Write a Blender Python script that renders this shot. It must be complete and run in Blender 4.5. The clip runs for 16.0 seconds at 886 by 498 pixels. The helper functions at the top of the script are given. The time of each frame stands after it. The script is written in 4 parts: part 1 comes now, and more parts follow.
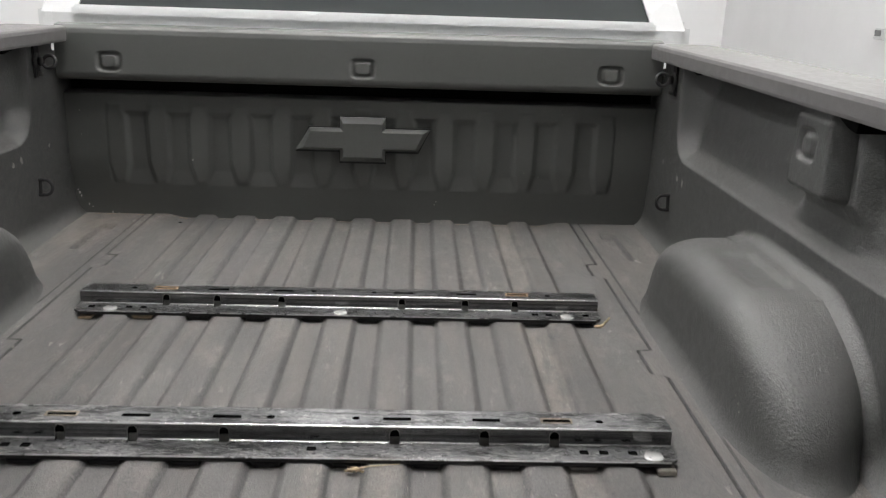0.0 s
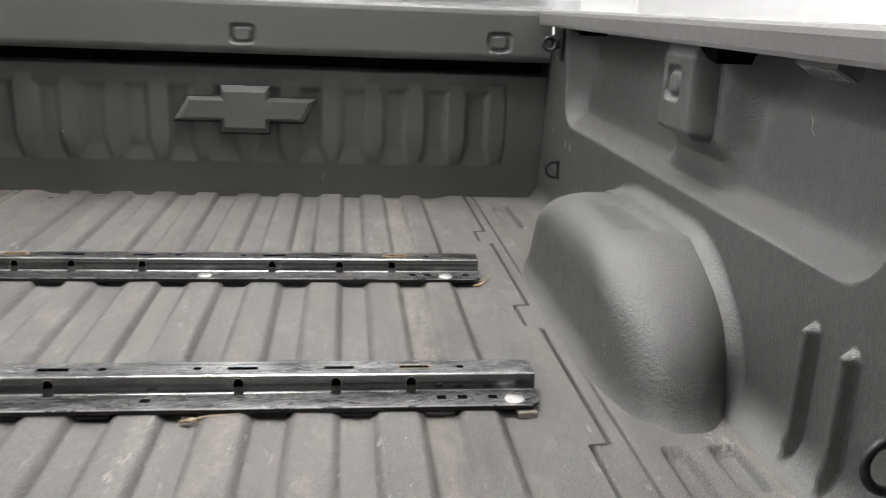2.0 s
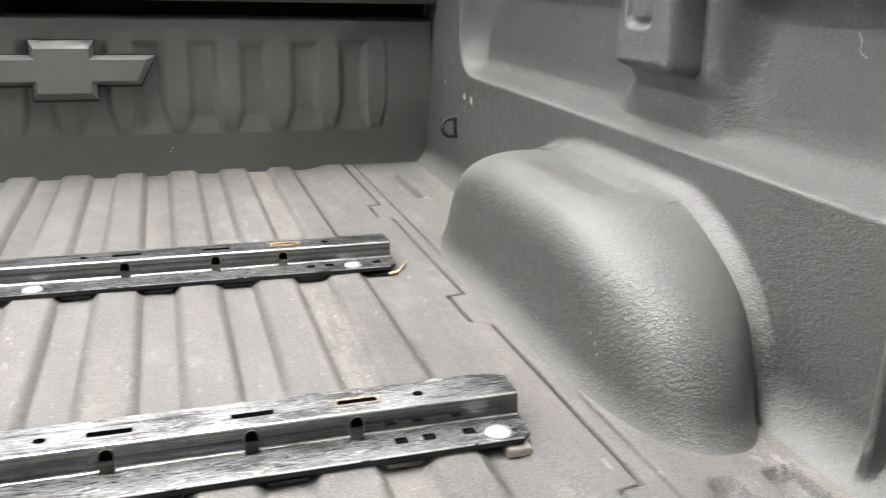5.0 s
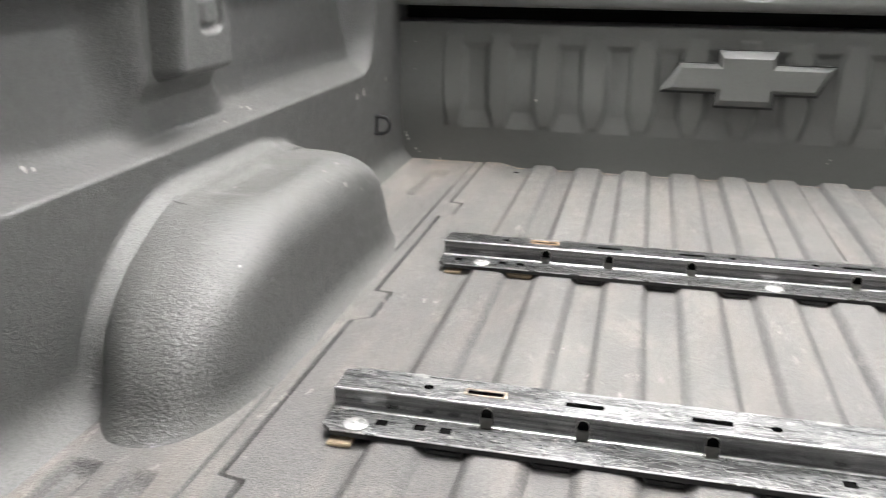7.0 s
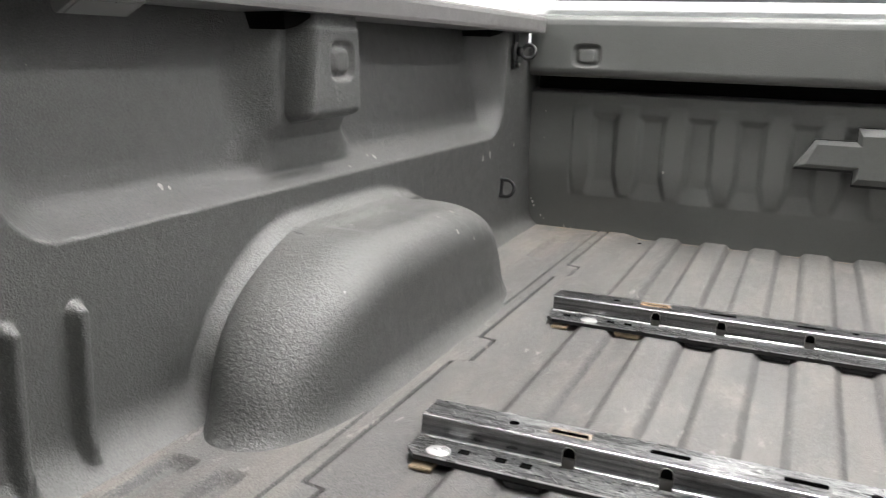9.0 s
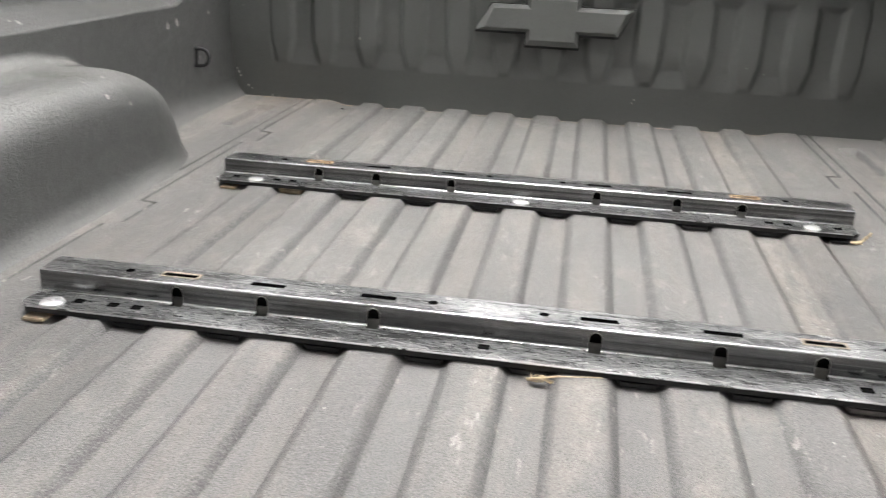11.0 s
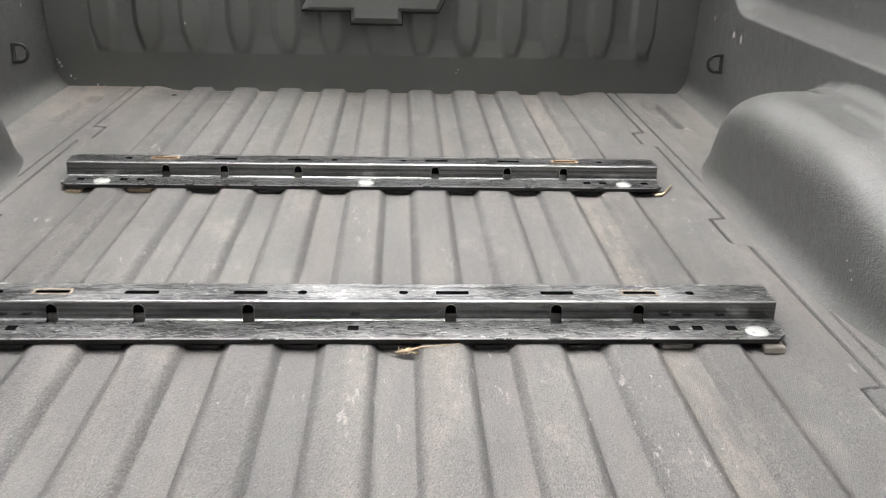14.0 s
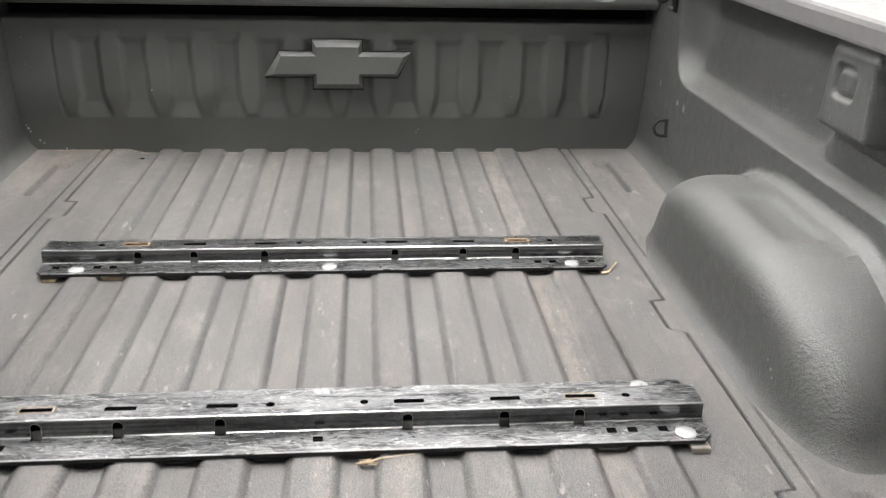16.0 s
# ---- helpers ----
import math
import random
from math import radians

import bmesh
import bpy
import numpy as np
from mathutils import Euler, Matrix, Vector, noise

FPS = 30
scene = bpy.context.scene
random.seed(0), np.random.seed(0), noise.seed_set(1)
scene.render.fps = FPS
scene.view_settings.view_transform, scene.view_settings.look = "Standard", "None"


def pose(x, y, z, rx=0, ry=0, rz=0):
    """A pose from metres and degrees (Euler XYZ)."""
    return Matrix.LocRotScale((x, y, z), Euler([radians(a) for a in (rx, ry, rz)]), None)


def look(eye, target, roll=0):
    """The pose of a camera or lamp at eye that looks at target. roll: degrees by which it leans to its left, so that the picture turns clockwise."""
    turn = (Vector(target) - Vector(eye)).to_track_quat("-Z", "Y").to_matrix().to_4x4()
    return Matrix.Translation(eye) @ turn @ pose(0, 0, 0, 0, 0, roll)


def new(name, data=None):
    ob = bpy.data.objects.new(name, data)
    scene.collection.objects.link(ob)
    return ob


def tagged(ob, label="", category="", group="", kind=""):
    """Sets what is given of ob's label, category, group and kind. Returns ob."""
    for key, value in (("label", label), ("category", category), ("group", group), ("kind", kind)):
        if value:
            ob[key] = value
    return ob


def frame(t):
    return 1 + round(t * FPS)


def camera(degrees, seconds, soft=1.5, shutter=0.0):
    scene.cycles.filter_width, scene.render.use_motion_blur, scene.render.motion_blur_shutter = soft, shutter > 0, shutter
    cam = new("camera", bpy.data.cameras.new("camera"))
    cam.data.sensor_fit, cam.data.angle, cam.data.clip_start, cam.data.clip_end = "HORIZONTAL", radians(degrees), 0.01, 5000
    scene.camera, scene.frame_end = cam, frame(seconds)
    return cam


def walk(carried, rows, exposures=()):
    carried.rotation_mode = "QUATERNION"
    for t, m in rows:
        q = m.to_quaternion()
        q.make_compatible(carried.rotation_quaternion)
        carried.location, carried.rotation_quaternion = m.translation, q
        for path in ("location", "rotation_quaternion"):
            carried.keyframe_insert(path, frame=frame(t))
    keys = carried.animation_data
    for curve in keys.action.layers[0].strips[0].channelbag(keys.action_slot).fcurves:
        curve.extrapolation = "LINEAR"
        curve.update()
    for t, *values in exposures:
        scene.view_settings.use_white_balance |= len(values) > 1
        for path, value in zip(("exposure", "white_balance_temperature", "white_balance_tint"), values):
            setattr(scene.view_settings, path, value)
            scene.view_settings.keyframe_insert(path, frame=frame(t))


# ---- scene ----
cam = camera(54.9, 16.0, soft=1.1, shutter=0.4)
PATH = [
    (0, (0.149, -1.143, 0.678), (0.22, 0.768, 0.092), 1.9),
    (0.5, (0.171, -1.215, 0.626), (0.238, 0.699, 0.047), 1.8),
    (1, (0.204, -1.278, 0.594), (0.301, 0.639, 0.033), 1.9),
    (1.5, (0.243, -1.246, 0.571), (0.387, 0.669, 0.014), 2.1),
    (2, (0.276, -1.111, 0.554), (0.503, 0.797, 0.001), 2.3),
    (2.5, (0.31, -0.955, 0.515), (0.649, 0.938, -0.036), 2.8),
    (3, (0.363, -0.867, 0.49), (0.839, 0.997, -0.055), 3.2),
    (3.2, (0.376, -0.843, 0.486), (0.904, 1.007, -0.061), 3.3),
    (5.5, (0.05, -0.762, 0.476), (0.644, 1.041, -0.154), 1.6),
    (6, (-0.135, -0.768, 0.475), (0.047, 1.114, -0.178), 1.1),
    (6.5, (-0.21, -0.802, 0.493), (-0.379, 1.078, -0.168), 0.8),
    (7, (-0.23, -0.824, 0.514), (-0.658, 1.02, -0.132), 0.6),
    (7.5, (-0.248, -0.842, 0.506), (-0.877, 0.992, 0.012), 0.6),
    (8, (-0.259, -0.831, 0.47), (-0.998, 0.975, 0.029), 1.2),
    (8.2, (-0.257, -0.832, 0.472), (-1.023, 0.965, 0.038), 1.9),
    (10.3, (0.034, -0.881, 0.456), (-0.566, 0.923, -0.163), 2.1),
    (10.5, (0.047, -0.879, 0.457), (-0.452, 0.945, -0.195), 2.2),
    (11, (0.088, -0.869, 0.456), (-0.201, 0.979, -0.25), 2.4),
    (11.5, (0.107, -0.872, 0.456), (-0.021, 0.986, -0.275), 2.7),
    (12, (0.112, -0.868, 0.462), (0.099, 0.983, -0.294), 2.8),
    (12.5, (0.1, -0.867, 0.477), (0.144, 0.973, -0.305), 1.4),
    (13, (0.094, -0.866, 0.481), (0.172, 0.967, -0.316), 1.5),
    (13.5, (0.08, -0.876, 0.487), (0.168, 0.957, -0.309), 1.5),
    (14, (0.064, -0.957, 0.535), (0.163, 0.875, -0.261), 1.5),
    (14.5, (0.037, -1.026, 0.542), (0.158, 0.805, -0.254), 1.7),
    (15, (0.052, -1.087, 0.597), (0.196, 0.742, -0.199), 1.8),
    (15.5, (0.083, -1.053, 0.691), (0.236, 0.772, -0.112), 1.6),
    (16, (0.079, -0.979, 0.728), (0.249, 0.841, -0.083), 1.5),
]
walk(cam, [(t, look(eye, target, roll)) for t, eye, target, roll in PATH],
     [(0.0, -0.98), (0.4, -0.36), (1.0, -0.34), (2.0, -0.44), (3.2, 0.22), (5.3, 0.35), (6.5, 0.34), (7.5, 0.31), (8.2, -0.05), (10.3, 0.06), (11.5, -0.02), (14.5, -0.09), (16.0, -0.08)])

# ---- world and exposure ----
world = bpy.data.worlds.new("room_light")
scene.world = world
world.use_nodes = True
world.node_tree.nodes["Background"].inputs[0].default_value = (0.9, 0.95, 1.0, 1)
world.node_tree.nodes["Background"].inputs[1].default_value = 0.05

GROUND = -0.93          # the shop floor below the bed floor
PITCH = 0.117           # spacing of the pressed ribs
TOP = 0.010             # height of the rib tops
DEEP = 0.0102           # from the rib tops down to the grooves


# ---- materials ----
def nodes_of(name):
    m = bpy.data.materials.new(name)
    m.use_nodes = True
    nt = m.node_tree
    return m, nt, nt.nodes, nt.links, nt.nodes["Principled BSDF"]


def ramp(ns, ls, source, a, b, low=0.0, high=1.0):
    n = ns.new("ShaderNodeMapRange")
    n.inputs["From Min"].default_value, n.inputs["From Max"].default_value = a, b
    n.inputs["To Min"].default_value, n.inputs["To Max"].default_value = low, high
    ls.new(source, n.inputs["Value"])
    return n.outputs["Result"]


def noise_of(ns, ls, coords, scale, detail=4.0, rough=0.6, stretch=(1, 1, 1)):
    mp = ns.new("ShaderNodeMapping")
    mp.inputs["Scale"].default_value = stretch
    ls.new(coords, mp.inputs["Vector"])
    n = ns.new("ShaderNodeTexNoise")
    n.inputs["Scale"].default_value, n.inputs["Detail"].default_value, n.inputs["Roughness"].default_value = scale, detail, rough
    ls.new(mp.outputs["Vector"], n.inputs["Vector"])
    return n.outputs["Fac"]


def mix_colour(ns, ls, fac, a, b):
    n = ns.new("ShaderNodeMix")
    n.data_type = "RGBA"
    ls.new(fac, n.inputs["Factor"])
    for value, socket in ((a, n.inputs["A"]), (b, n.inputs["B"])):
        if isinstance(value, tuple):
            socket.default_value = (*value, 1)
        else:
            ls.new(value, socket)
    return n.outputs["Result"]


def maths(ns, ls, kind, a, b=None):
    n = ns.new("ShaderNodeMath")
    n.operation = kind
    for value, socket in ((a, n.inputs[0]), (b, n.inputs[1])):
        if value is None:
            continue
        if isinstance(value, (int, float)):
            socket.default_value = value
        else:
            ls.new(value, socket)
    return n.outputs[0]


def liner(name, base, dust_lit, dusty=0.5, grain=0.35, rough=0.55, floor=False, lumps=0.0, shine=0.45):
    """Sprayed or moulded bed liner: a fine stipple, dusty blotches, small pale scuffs, and lightness painted on faces
    that look up.
    """
    m, nt, ns, ls, p = nodes_of(name)
    co = ns.new("ShaderNodeTexCoord").outputs["Object"]
    blot = noise_of(ns, ls, co, 3.5, 5, 0.65)
    fine = noise_of(ns, ls, co, 55, 4, 0.7)
    both = maths(ns, ls, "MULTIPLY", ramp(ns, ls, blot, 0.3, 0.7, 0.3 if floor else 0.5, 1.0), ramp(ns, ls, fine, 0.3, 0.75, 0.5 if floor else 0.6, 1.0))
    # light painted by slope: dusty tone on level faces, steep ones left dark
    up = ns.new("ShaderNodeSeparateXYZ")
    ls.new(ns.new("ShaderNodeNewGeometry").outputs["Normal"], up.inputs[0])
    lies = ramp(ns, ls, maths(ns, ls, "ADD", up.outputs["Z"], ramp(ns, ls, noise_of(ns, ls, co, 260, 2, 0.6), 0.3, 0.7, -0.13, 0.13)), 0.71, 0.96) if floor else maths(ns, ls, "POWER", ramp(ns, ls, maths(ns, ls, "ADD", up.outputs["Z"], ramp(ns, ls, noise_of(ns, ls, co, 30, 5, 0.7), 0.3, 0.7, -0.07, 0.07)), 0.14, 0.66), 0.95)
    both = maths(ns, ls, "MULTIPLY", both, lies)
    col = mix_colour(ns, ls, maths(ns, ls, "MULTIPLY", both, dusty), base, dust_lit)
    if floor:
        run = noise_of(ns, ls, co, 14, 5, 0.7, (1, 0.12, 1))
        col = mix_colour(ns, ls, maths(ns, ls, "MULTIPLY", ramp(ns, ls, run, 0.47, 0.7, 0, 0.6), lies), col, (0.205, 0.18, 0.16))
        cool = noise_of(ns, ls, co, 5.5, 4, 0.6, (1, 0.4, 1))
        col = mix_colour(ns, ls, ramp(ns, ls, cool, 0.5, 0.75, 0, 0.4), col, (0.16, 0.165, 0.16))
        # pale scrapes, drawn out along the bed
        scrape = noise_of(ns, ls, co, 38, 3, 0.75, (1.6, 0.45, 1))
        sparse = noise_of(ns, ls, co, 4.2, 2, 0.5)
        worn = maths(ns, ls, "MULTIPLY", ramp(ns, ls, scrape, 0.62, 0.68), ramp(ns, ls, sparse, 0.47, 0.58))
        col = mix_colour(ns, ls, maths(ns, ls, "MULTIPLY", worn, 0.55), col, (0.42, 0.39, 0.36))
        # a trail of tan dirt along one groove
        place = ns.new("ShaderNodeSeparateXYZ")
        ls.new(co, place.inputs[0])
        off = maths(ns, ls, "ABSOLUTE", maths(ns, ls, "SUBTRACT", place.outputs["X"], 0.409))
        trail = maths(ns, ls, "MULTIPLY", ramp(ns, ls, off, 0.045, 0.008), ramp(ns, ls, noise_of(ns, ls, co, 24, 6, 0.75, (1.5, 0.5, 1)), 0.42, 0.66, 0, 0.75))
        col = mix_colour(ns, ls, trail, col, (0.285, 0.25, 0.218))
        # brown dirt gathered in one front corner
        corner = maths(ns, ls, "MULTIPLY", ramp(ns, ls, place.outputs["X"], -0.52, -0.74), ramp(ns, ls, place.outputs["Y"], 0.95, 1.28))
        corner = maths(ns, ls, "MULTIPLY", corner, ramp(ns, ls, noise_of(ns, ls, co, 16, 6, 0.75, (1, 0.5, 1)), 0.35, 0.65, 0, 0.85))
        col = mix_colour(ns, ls, corner, col, (0.27, 0.225, 0.19))
        spot = noise_of(ns, ls, co, 9, 6, 0.7, (1.2, 0.6, 1))
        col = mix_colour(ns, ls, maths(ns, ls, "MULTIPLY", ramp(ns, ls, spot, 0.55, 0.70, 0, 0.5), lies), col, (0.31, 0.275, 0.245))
    chip = noise_of(ns, ls, co, 75, 2, 0.5)
    chipmask = maths(ns, ls, "MULTIPLY", ramp(ns, ls, chip, 0.765, 0.785), ramp(ns, ls, blot, 0.5, 0.6))
    col = mix_colour(ns, ls, maths(ns, ls, "MULTIPLY", chipmask, 0.7), col, (0.5, 0.48, 0.45))
    salt = noise_of(ns, ls, co, 560, 2, 0.7)
    col = mix_colour(ns, ls, ramp(ns, ls, salt, 0.5, 0.7, 0, (0.9 if floor else 0.35) * grain), col, tuple(min(1.0, 1.7 * c) for c in dust_lit))
    pepper = noise_of(ns, ls, co, 480, 2, 0.7)
    col = mix_colour(ns, ls, ramp(ns, ls, pepper, 0.5, 0.34, 0, 0.9 * grain), col, tuple(0.3 * c for c in base))
    ls.new(col, p.inputs["Base Color"])
    stip = noise_of(ns, ls, co, 520, 2, 0.6)
    wide = noise_of(ns, ls, co, 230, 2, 0.5)
    h = maths(ns, ls, "ADD", ramp(ns, ls, stip, 0.35, 0.7), maths(ns, ls, "MULTIPLY", wide, 0.45))
    if lumps:
        pebble = noise_of(ns, ls, co, 165, 2, 0.55)
        h = maths(ns, ls, "ADD", h, maths(ns, ls, "MULTIPLY", ramp(ns, ls, pebble, 0.38, 0.68), lumps))
    bump = ns.new("ShaderNodeBump")
    bump.inputs["Strength"].default_value, bump.inputs["Distance"].default_value = min(1.0, grain * (1.0 if floor else 0.9)), 0.0012
    ls.new(h, bump.inputs["Height"])
    ls.new(bump.outputs["Normal"], p.inputs["Normal"])
    ls.new(ramp(ns, ls, fine, 0.3, 0.7, rough - 0.06, rough + 0.1), p.inputs["Roughness"])
    p.inputs["Specular IOR Level"].default_value = shine
    return m


def plain(name, colour, rough=0.5, metal=0.0, vary=0.12, scale=18.0, bump_to=0.0, coat=0.0):
    m, nt, ns, ls, p = nodes_of(name)
    co = ns.new("ShaderNodeTexCoord").outputs["Object"]
    n = noise_of(ns, ls, co, scale, 5, 0.6)
    dark = tuple(c * (1 - vary) for c in colour)
    light = tuple(min(1, c * (1 + vary)) for c in colour)
    ls.new(mix_colour(ns, ls, ramp(ns, ls, n, 0.3, 0.7), dark, light), p.inputs["Base Color"])
    ls.new(ramp(ns, ls, n, 0.3, 0.7, max(0.03, rough - 0.08), rough + 0.08), p.inputs["Roughness"])
    p.inputs["Metallic"].default_value = metal
    p.inputs["Coat Weight"].default_value = coat
    if bump_to:
        b = ns.new("ShaderNodeBump")
        b.inputs["Strength"].default_value, b.inputs["Distance"].default_value = bump_to, 0.001
        ls.new(noise_of(ns, ls, co, scale * 12, 2, 0.5), b.inputs["Height"])
        ls.new(b.outputs["Normal"], p.inputs["Normal"])
    return m


def worn_steel(name):
    """Bare rolled steel under worn black paint: polished along its length, with hazy scuffs on its level faces. Shade
    on uprights and glints on bends are put into the colour.
    """
    m, nt, ns, ls, p = nodes_of(name)
    co = ns.new("ShaderNodeTexCoord").outputs["Object"]
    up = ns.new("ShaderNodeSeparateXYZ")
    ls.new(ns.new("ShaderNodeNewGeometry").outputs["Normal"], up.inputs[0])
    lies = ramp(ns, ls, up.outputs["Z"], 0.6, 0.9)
    streak = noise_of(ns, ls, co, 42, 4, 0.6, (0.03, 3.5, 5))
    hair = noise_of(ns, ls, co, 260, 2, 0.5, (0.012, 2.2, 3))
    long = noise_of(ns, ls, co, 5, 3, 0.6, (0.6, 3, 3))
    smear = noise_of(ns, ls, co, 9, 6, 0.75, (0.8, 3, 1))
    patch = noise_of(ns, ls, co, 70, 6, 0.72, (0.8, 4.0, 1))
    col = mix_colour(ns, ls, ramp(ns, ls, streak, 0.38, 0.62), (0.08, 0.08, 0.082), (0.46, 0.46, 0.465))
    col = mix_colour(ns, ls, ramp(ns, ls, long, 0.48, 0.66, 0, 0.75), col, (0.075, 0.075, 0.078))
    col = mix_colour(ns, ls, ramp(ns, ls, hair, 0.55, 0.72, 0, 0.5), col, (0.62, 0.62, 0.62))
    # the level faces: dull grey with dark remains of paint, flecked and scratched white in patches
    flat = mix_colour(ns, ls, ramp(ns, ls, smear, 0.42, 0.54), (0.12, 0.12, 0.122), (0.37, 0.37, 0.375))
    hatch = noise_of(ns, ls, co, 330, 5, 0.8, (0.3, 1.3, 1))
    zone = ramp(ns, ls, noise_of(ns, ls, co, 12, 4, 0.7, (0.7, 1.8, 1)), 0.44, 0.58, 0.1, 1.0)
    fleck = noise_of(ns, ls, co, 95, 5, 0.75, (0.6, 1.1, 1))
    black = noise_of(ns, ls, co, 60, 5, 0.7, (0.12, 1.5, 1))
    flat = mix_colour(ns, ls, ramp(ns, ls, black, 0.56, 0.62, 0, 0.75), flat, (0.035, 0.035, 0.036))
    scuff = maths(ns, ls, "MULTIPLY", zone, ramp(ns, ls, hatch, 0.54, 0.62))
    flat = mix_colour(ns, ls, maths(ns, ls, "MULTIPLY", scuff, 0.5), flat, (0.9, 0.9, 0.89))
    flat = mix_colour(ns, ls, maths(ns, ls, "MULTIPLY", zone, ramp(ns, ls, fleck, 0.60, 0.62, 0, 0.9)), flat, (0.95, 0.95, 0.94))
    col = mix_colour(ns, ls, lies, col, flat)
    # shade painted on the upright faces: a darker colour mixed in
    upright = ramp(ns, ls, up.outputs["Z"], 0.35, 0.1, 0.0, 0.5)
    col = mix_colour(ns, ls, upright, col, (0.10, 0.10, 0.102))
    # rubbed spots on the upright faces
    col = mix_colour(ns, ls, ramp(ns, ls, fleck, 0.65, 0.67, 0, 0.5), col, (0.75, 0.74, 0.72))
    # glints painted along the bends in broken pale steel
    bend_glint = maths(ns, ls, "MULTIPLY", ramp(ns, ls, up.outputs["Z"], 0.12, 0.3), ramp(ns, ls, up.outputs["Z"], 0.985, 0.9))
    bend_glint = maths(ns, ls, "MULTIPLY", bend_glint, ramp(ns, ls, noise_of(ns, ls, co, 26, 5, 0.75, (0.5, 1, 1)), 0.38, 0.62, 0.12, 0.95))
    col = mix_colour(ns, ls, bend_glint, col, (0.78, 0.78, 0.775))
    # short bright scratches, mostly along the rail
    for turn, limit in ((0.05, 0.64), (-0.14, 0.65), (0.4, 0.67), (-0.9, 0.68)):
        mp = ns.new("ShaderNodeMapping")
        mp.vector_type = "TEXTURE"
        mp.inputs["Rotation"].default_value = (0, 0, turn)
        mp.inputs["Scale"].default_value = (0.03, 0.0016, 0.05)
        ls.new(co, mp.inputs["Vector"])
        line = ns.new("ShaderNodeTexNoise")
        line.inputs["Scale"].default_value, line.inputs["Detail"].default_value = 1.0, 1.0
        ls.new(mp.outputs["Vector"], line.inputs["Vector"])
        thin = maths(ns, ls, "MULTIPLY", ramp(ns, ls, line.outputs["Fac"], limit, limit + 0.04), lies)
        col = mix_colour(ns, ls, maths(ns, ls, "MULTIPLY", thin, 0.75), col, (0.8, 0.8, 0.78))
    ls.new(col, p.inputs["Base Color"])
    gloss = maths(ns, ls, "ADD", ramp(ns, ls, patch, 0.3, 0.7, 0.14, 0.2), maths(ns, ls, "MULTIPLY", lies, ramp(ns, ls, hatch, 0.35, 0.65, 0.08, 0.18)))
    ls.new(gloss, p.inputs["Roughness"])
    p.inputs["Metallic"].default_value = 0.95
    p.inputs["Specular IOR Level"].default_value = 0.6
    p.inputs["Coat Weight"].default_value = 0.2
    p.inputs["Coat Roughness"].default_value = 0.12
    b = ns.new("ShaderNodeBump")
    b.inputs["Strength"].default_value, b.inputs["Distance"].default_value = 0.05, 0.0005
    ls.new(noise_of(ns, ls, co, 60, 4, 0.7, (0.1, 2.2, 2.2)), b.inputs["Height"])
    ls.new(b.outputs["Normal"], p.inputs["Normal"])
    return m


# second colour: dusty tone plus the light painted on upward faces
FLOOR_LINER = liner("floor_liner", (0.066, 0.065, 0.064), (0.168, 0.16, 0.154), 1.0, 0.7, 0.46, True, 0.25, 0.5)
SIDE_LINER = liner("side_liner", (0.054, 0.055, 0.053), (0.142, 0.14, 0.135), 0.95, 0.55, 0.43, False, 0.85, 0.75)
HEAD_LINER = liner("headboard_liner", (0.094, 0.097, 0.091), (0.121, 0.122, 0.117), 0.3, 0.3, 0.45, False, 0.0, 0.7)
CAP_PLASTIC = liner("cap_plastic", (0.135, 0.131, 0.13), (0.18, 0.172, 0.17), 0.5, 0.2, 0.5)
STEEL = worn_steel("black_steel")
BOLT = plain("bright_bolt", (0.54, 0.54, 0.53), 0.32, 0.4, 0.18, 60, 0.1, 0.6)
BLACK = plain("black_plastic", (0.012, 0.012, 0.012), 0.5, 0, 0.3, 40, 0.1)
# near-black that paints in the shade of gaps and holes
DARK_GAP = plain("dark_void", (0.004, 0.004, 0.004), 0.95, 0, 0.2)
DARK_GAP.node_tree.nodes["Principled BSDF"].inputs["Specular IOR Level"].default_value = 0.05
RUST = plain("rusty_edge", (0.4, 0.285, 0.185), 0.75, 0, 0.45, 70, 0.3)
TAN = plain("tan_wood", (0.34, 0.27, 0.18), 0.8, 0, 0.35, 80, 0.3)
STRAW = plain("yellow_fibre", (0.5, 0.4, 0.26), 0.7, 0, 0.35, 90)
BARE = plain("bare_steel", (0.62, 0.62, 0.62), 0.3, 1.0, 0.3, 30, 0.2)
FAINT = plain("faint_rust", (0.34, 0.285, 0.225), 0.75, 0, 0.5, 70, 0.3)
DULL = plain("dull_steel", (0.2, 0.195, 0.185), 0.55, 0.5, 0.4, 60, 0.3)
ZINC = plain("zinc_steel", (0.5, 0.47, 0.42), 0.4, 0.8, 0.2, 50)
CLEAR = plain("lens_plastic", (0.13, 0.13, 0.128), 0.3, 0, 0.1, 20, 0, 0.5)
WHITE_PAINT = plain("white_paint", (0.8, 0.81, 0.81), 0.25, 0, 0.02, 4, 0, 0.6)
WALL_PAINT = plain("wall_paint", (0.88, 0.88, 0.88), 0.7, 0, 0.03, 2, 0.1)
GREY_WALL = plain("grey_wall_paint", (0.3, 0.3, 0.3), 0.7, 0, 0.05, 2, 0.1)
CONCRETE = plain("concrete", (0.22, 0.215, 0.21), 0.65, 0, 0.2, 3, 0.2)
RUBBER = plain("rubber", (0.02, 0.02, 0.02), 0.75, 0, 0.2, 30, 0.2)
CHIP = plain("pale_scuff", (0.36, 0.345, 0.325), 0.8, 0, 0.15, 60)
GLASS, _nt, _ns, _ls, _p = nodes_of("tinted_glass")
_p.inputs["Base Color"].default_value = (0.05, 0.055, 0.055, 1)
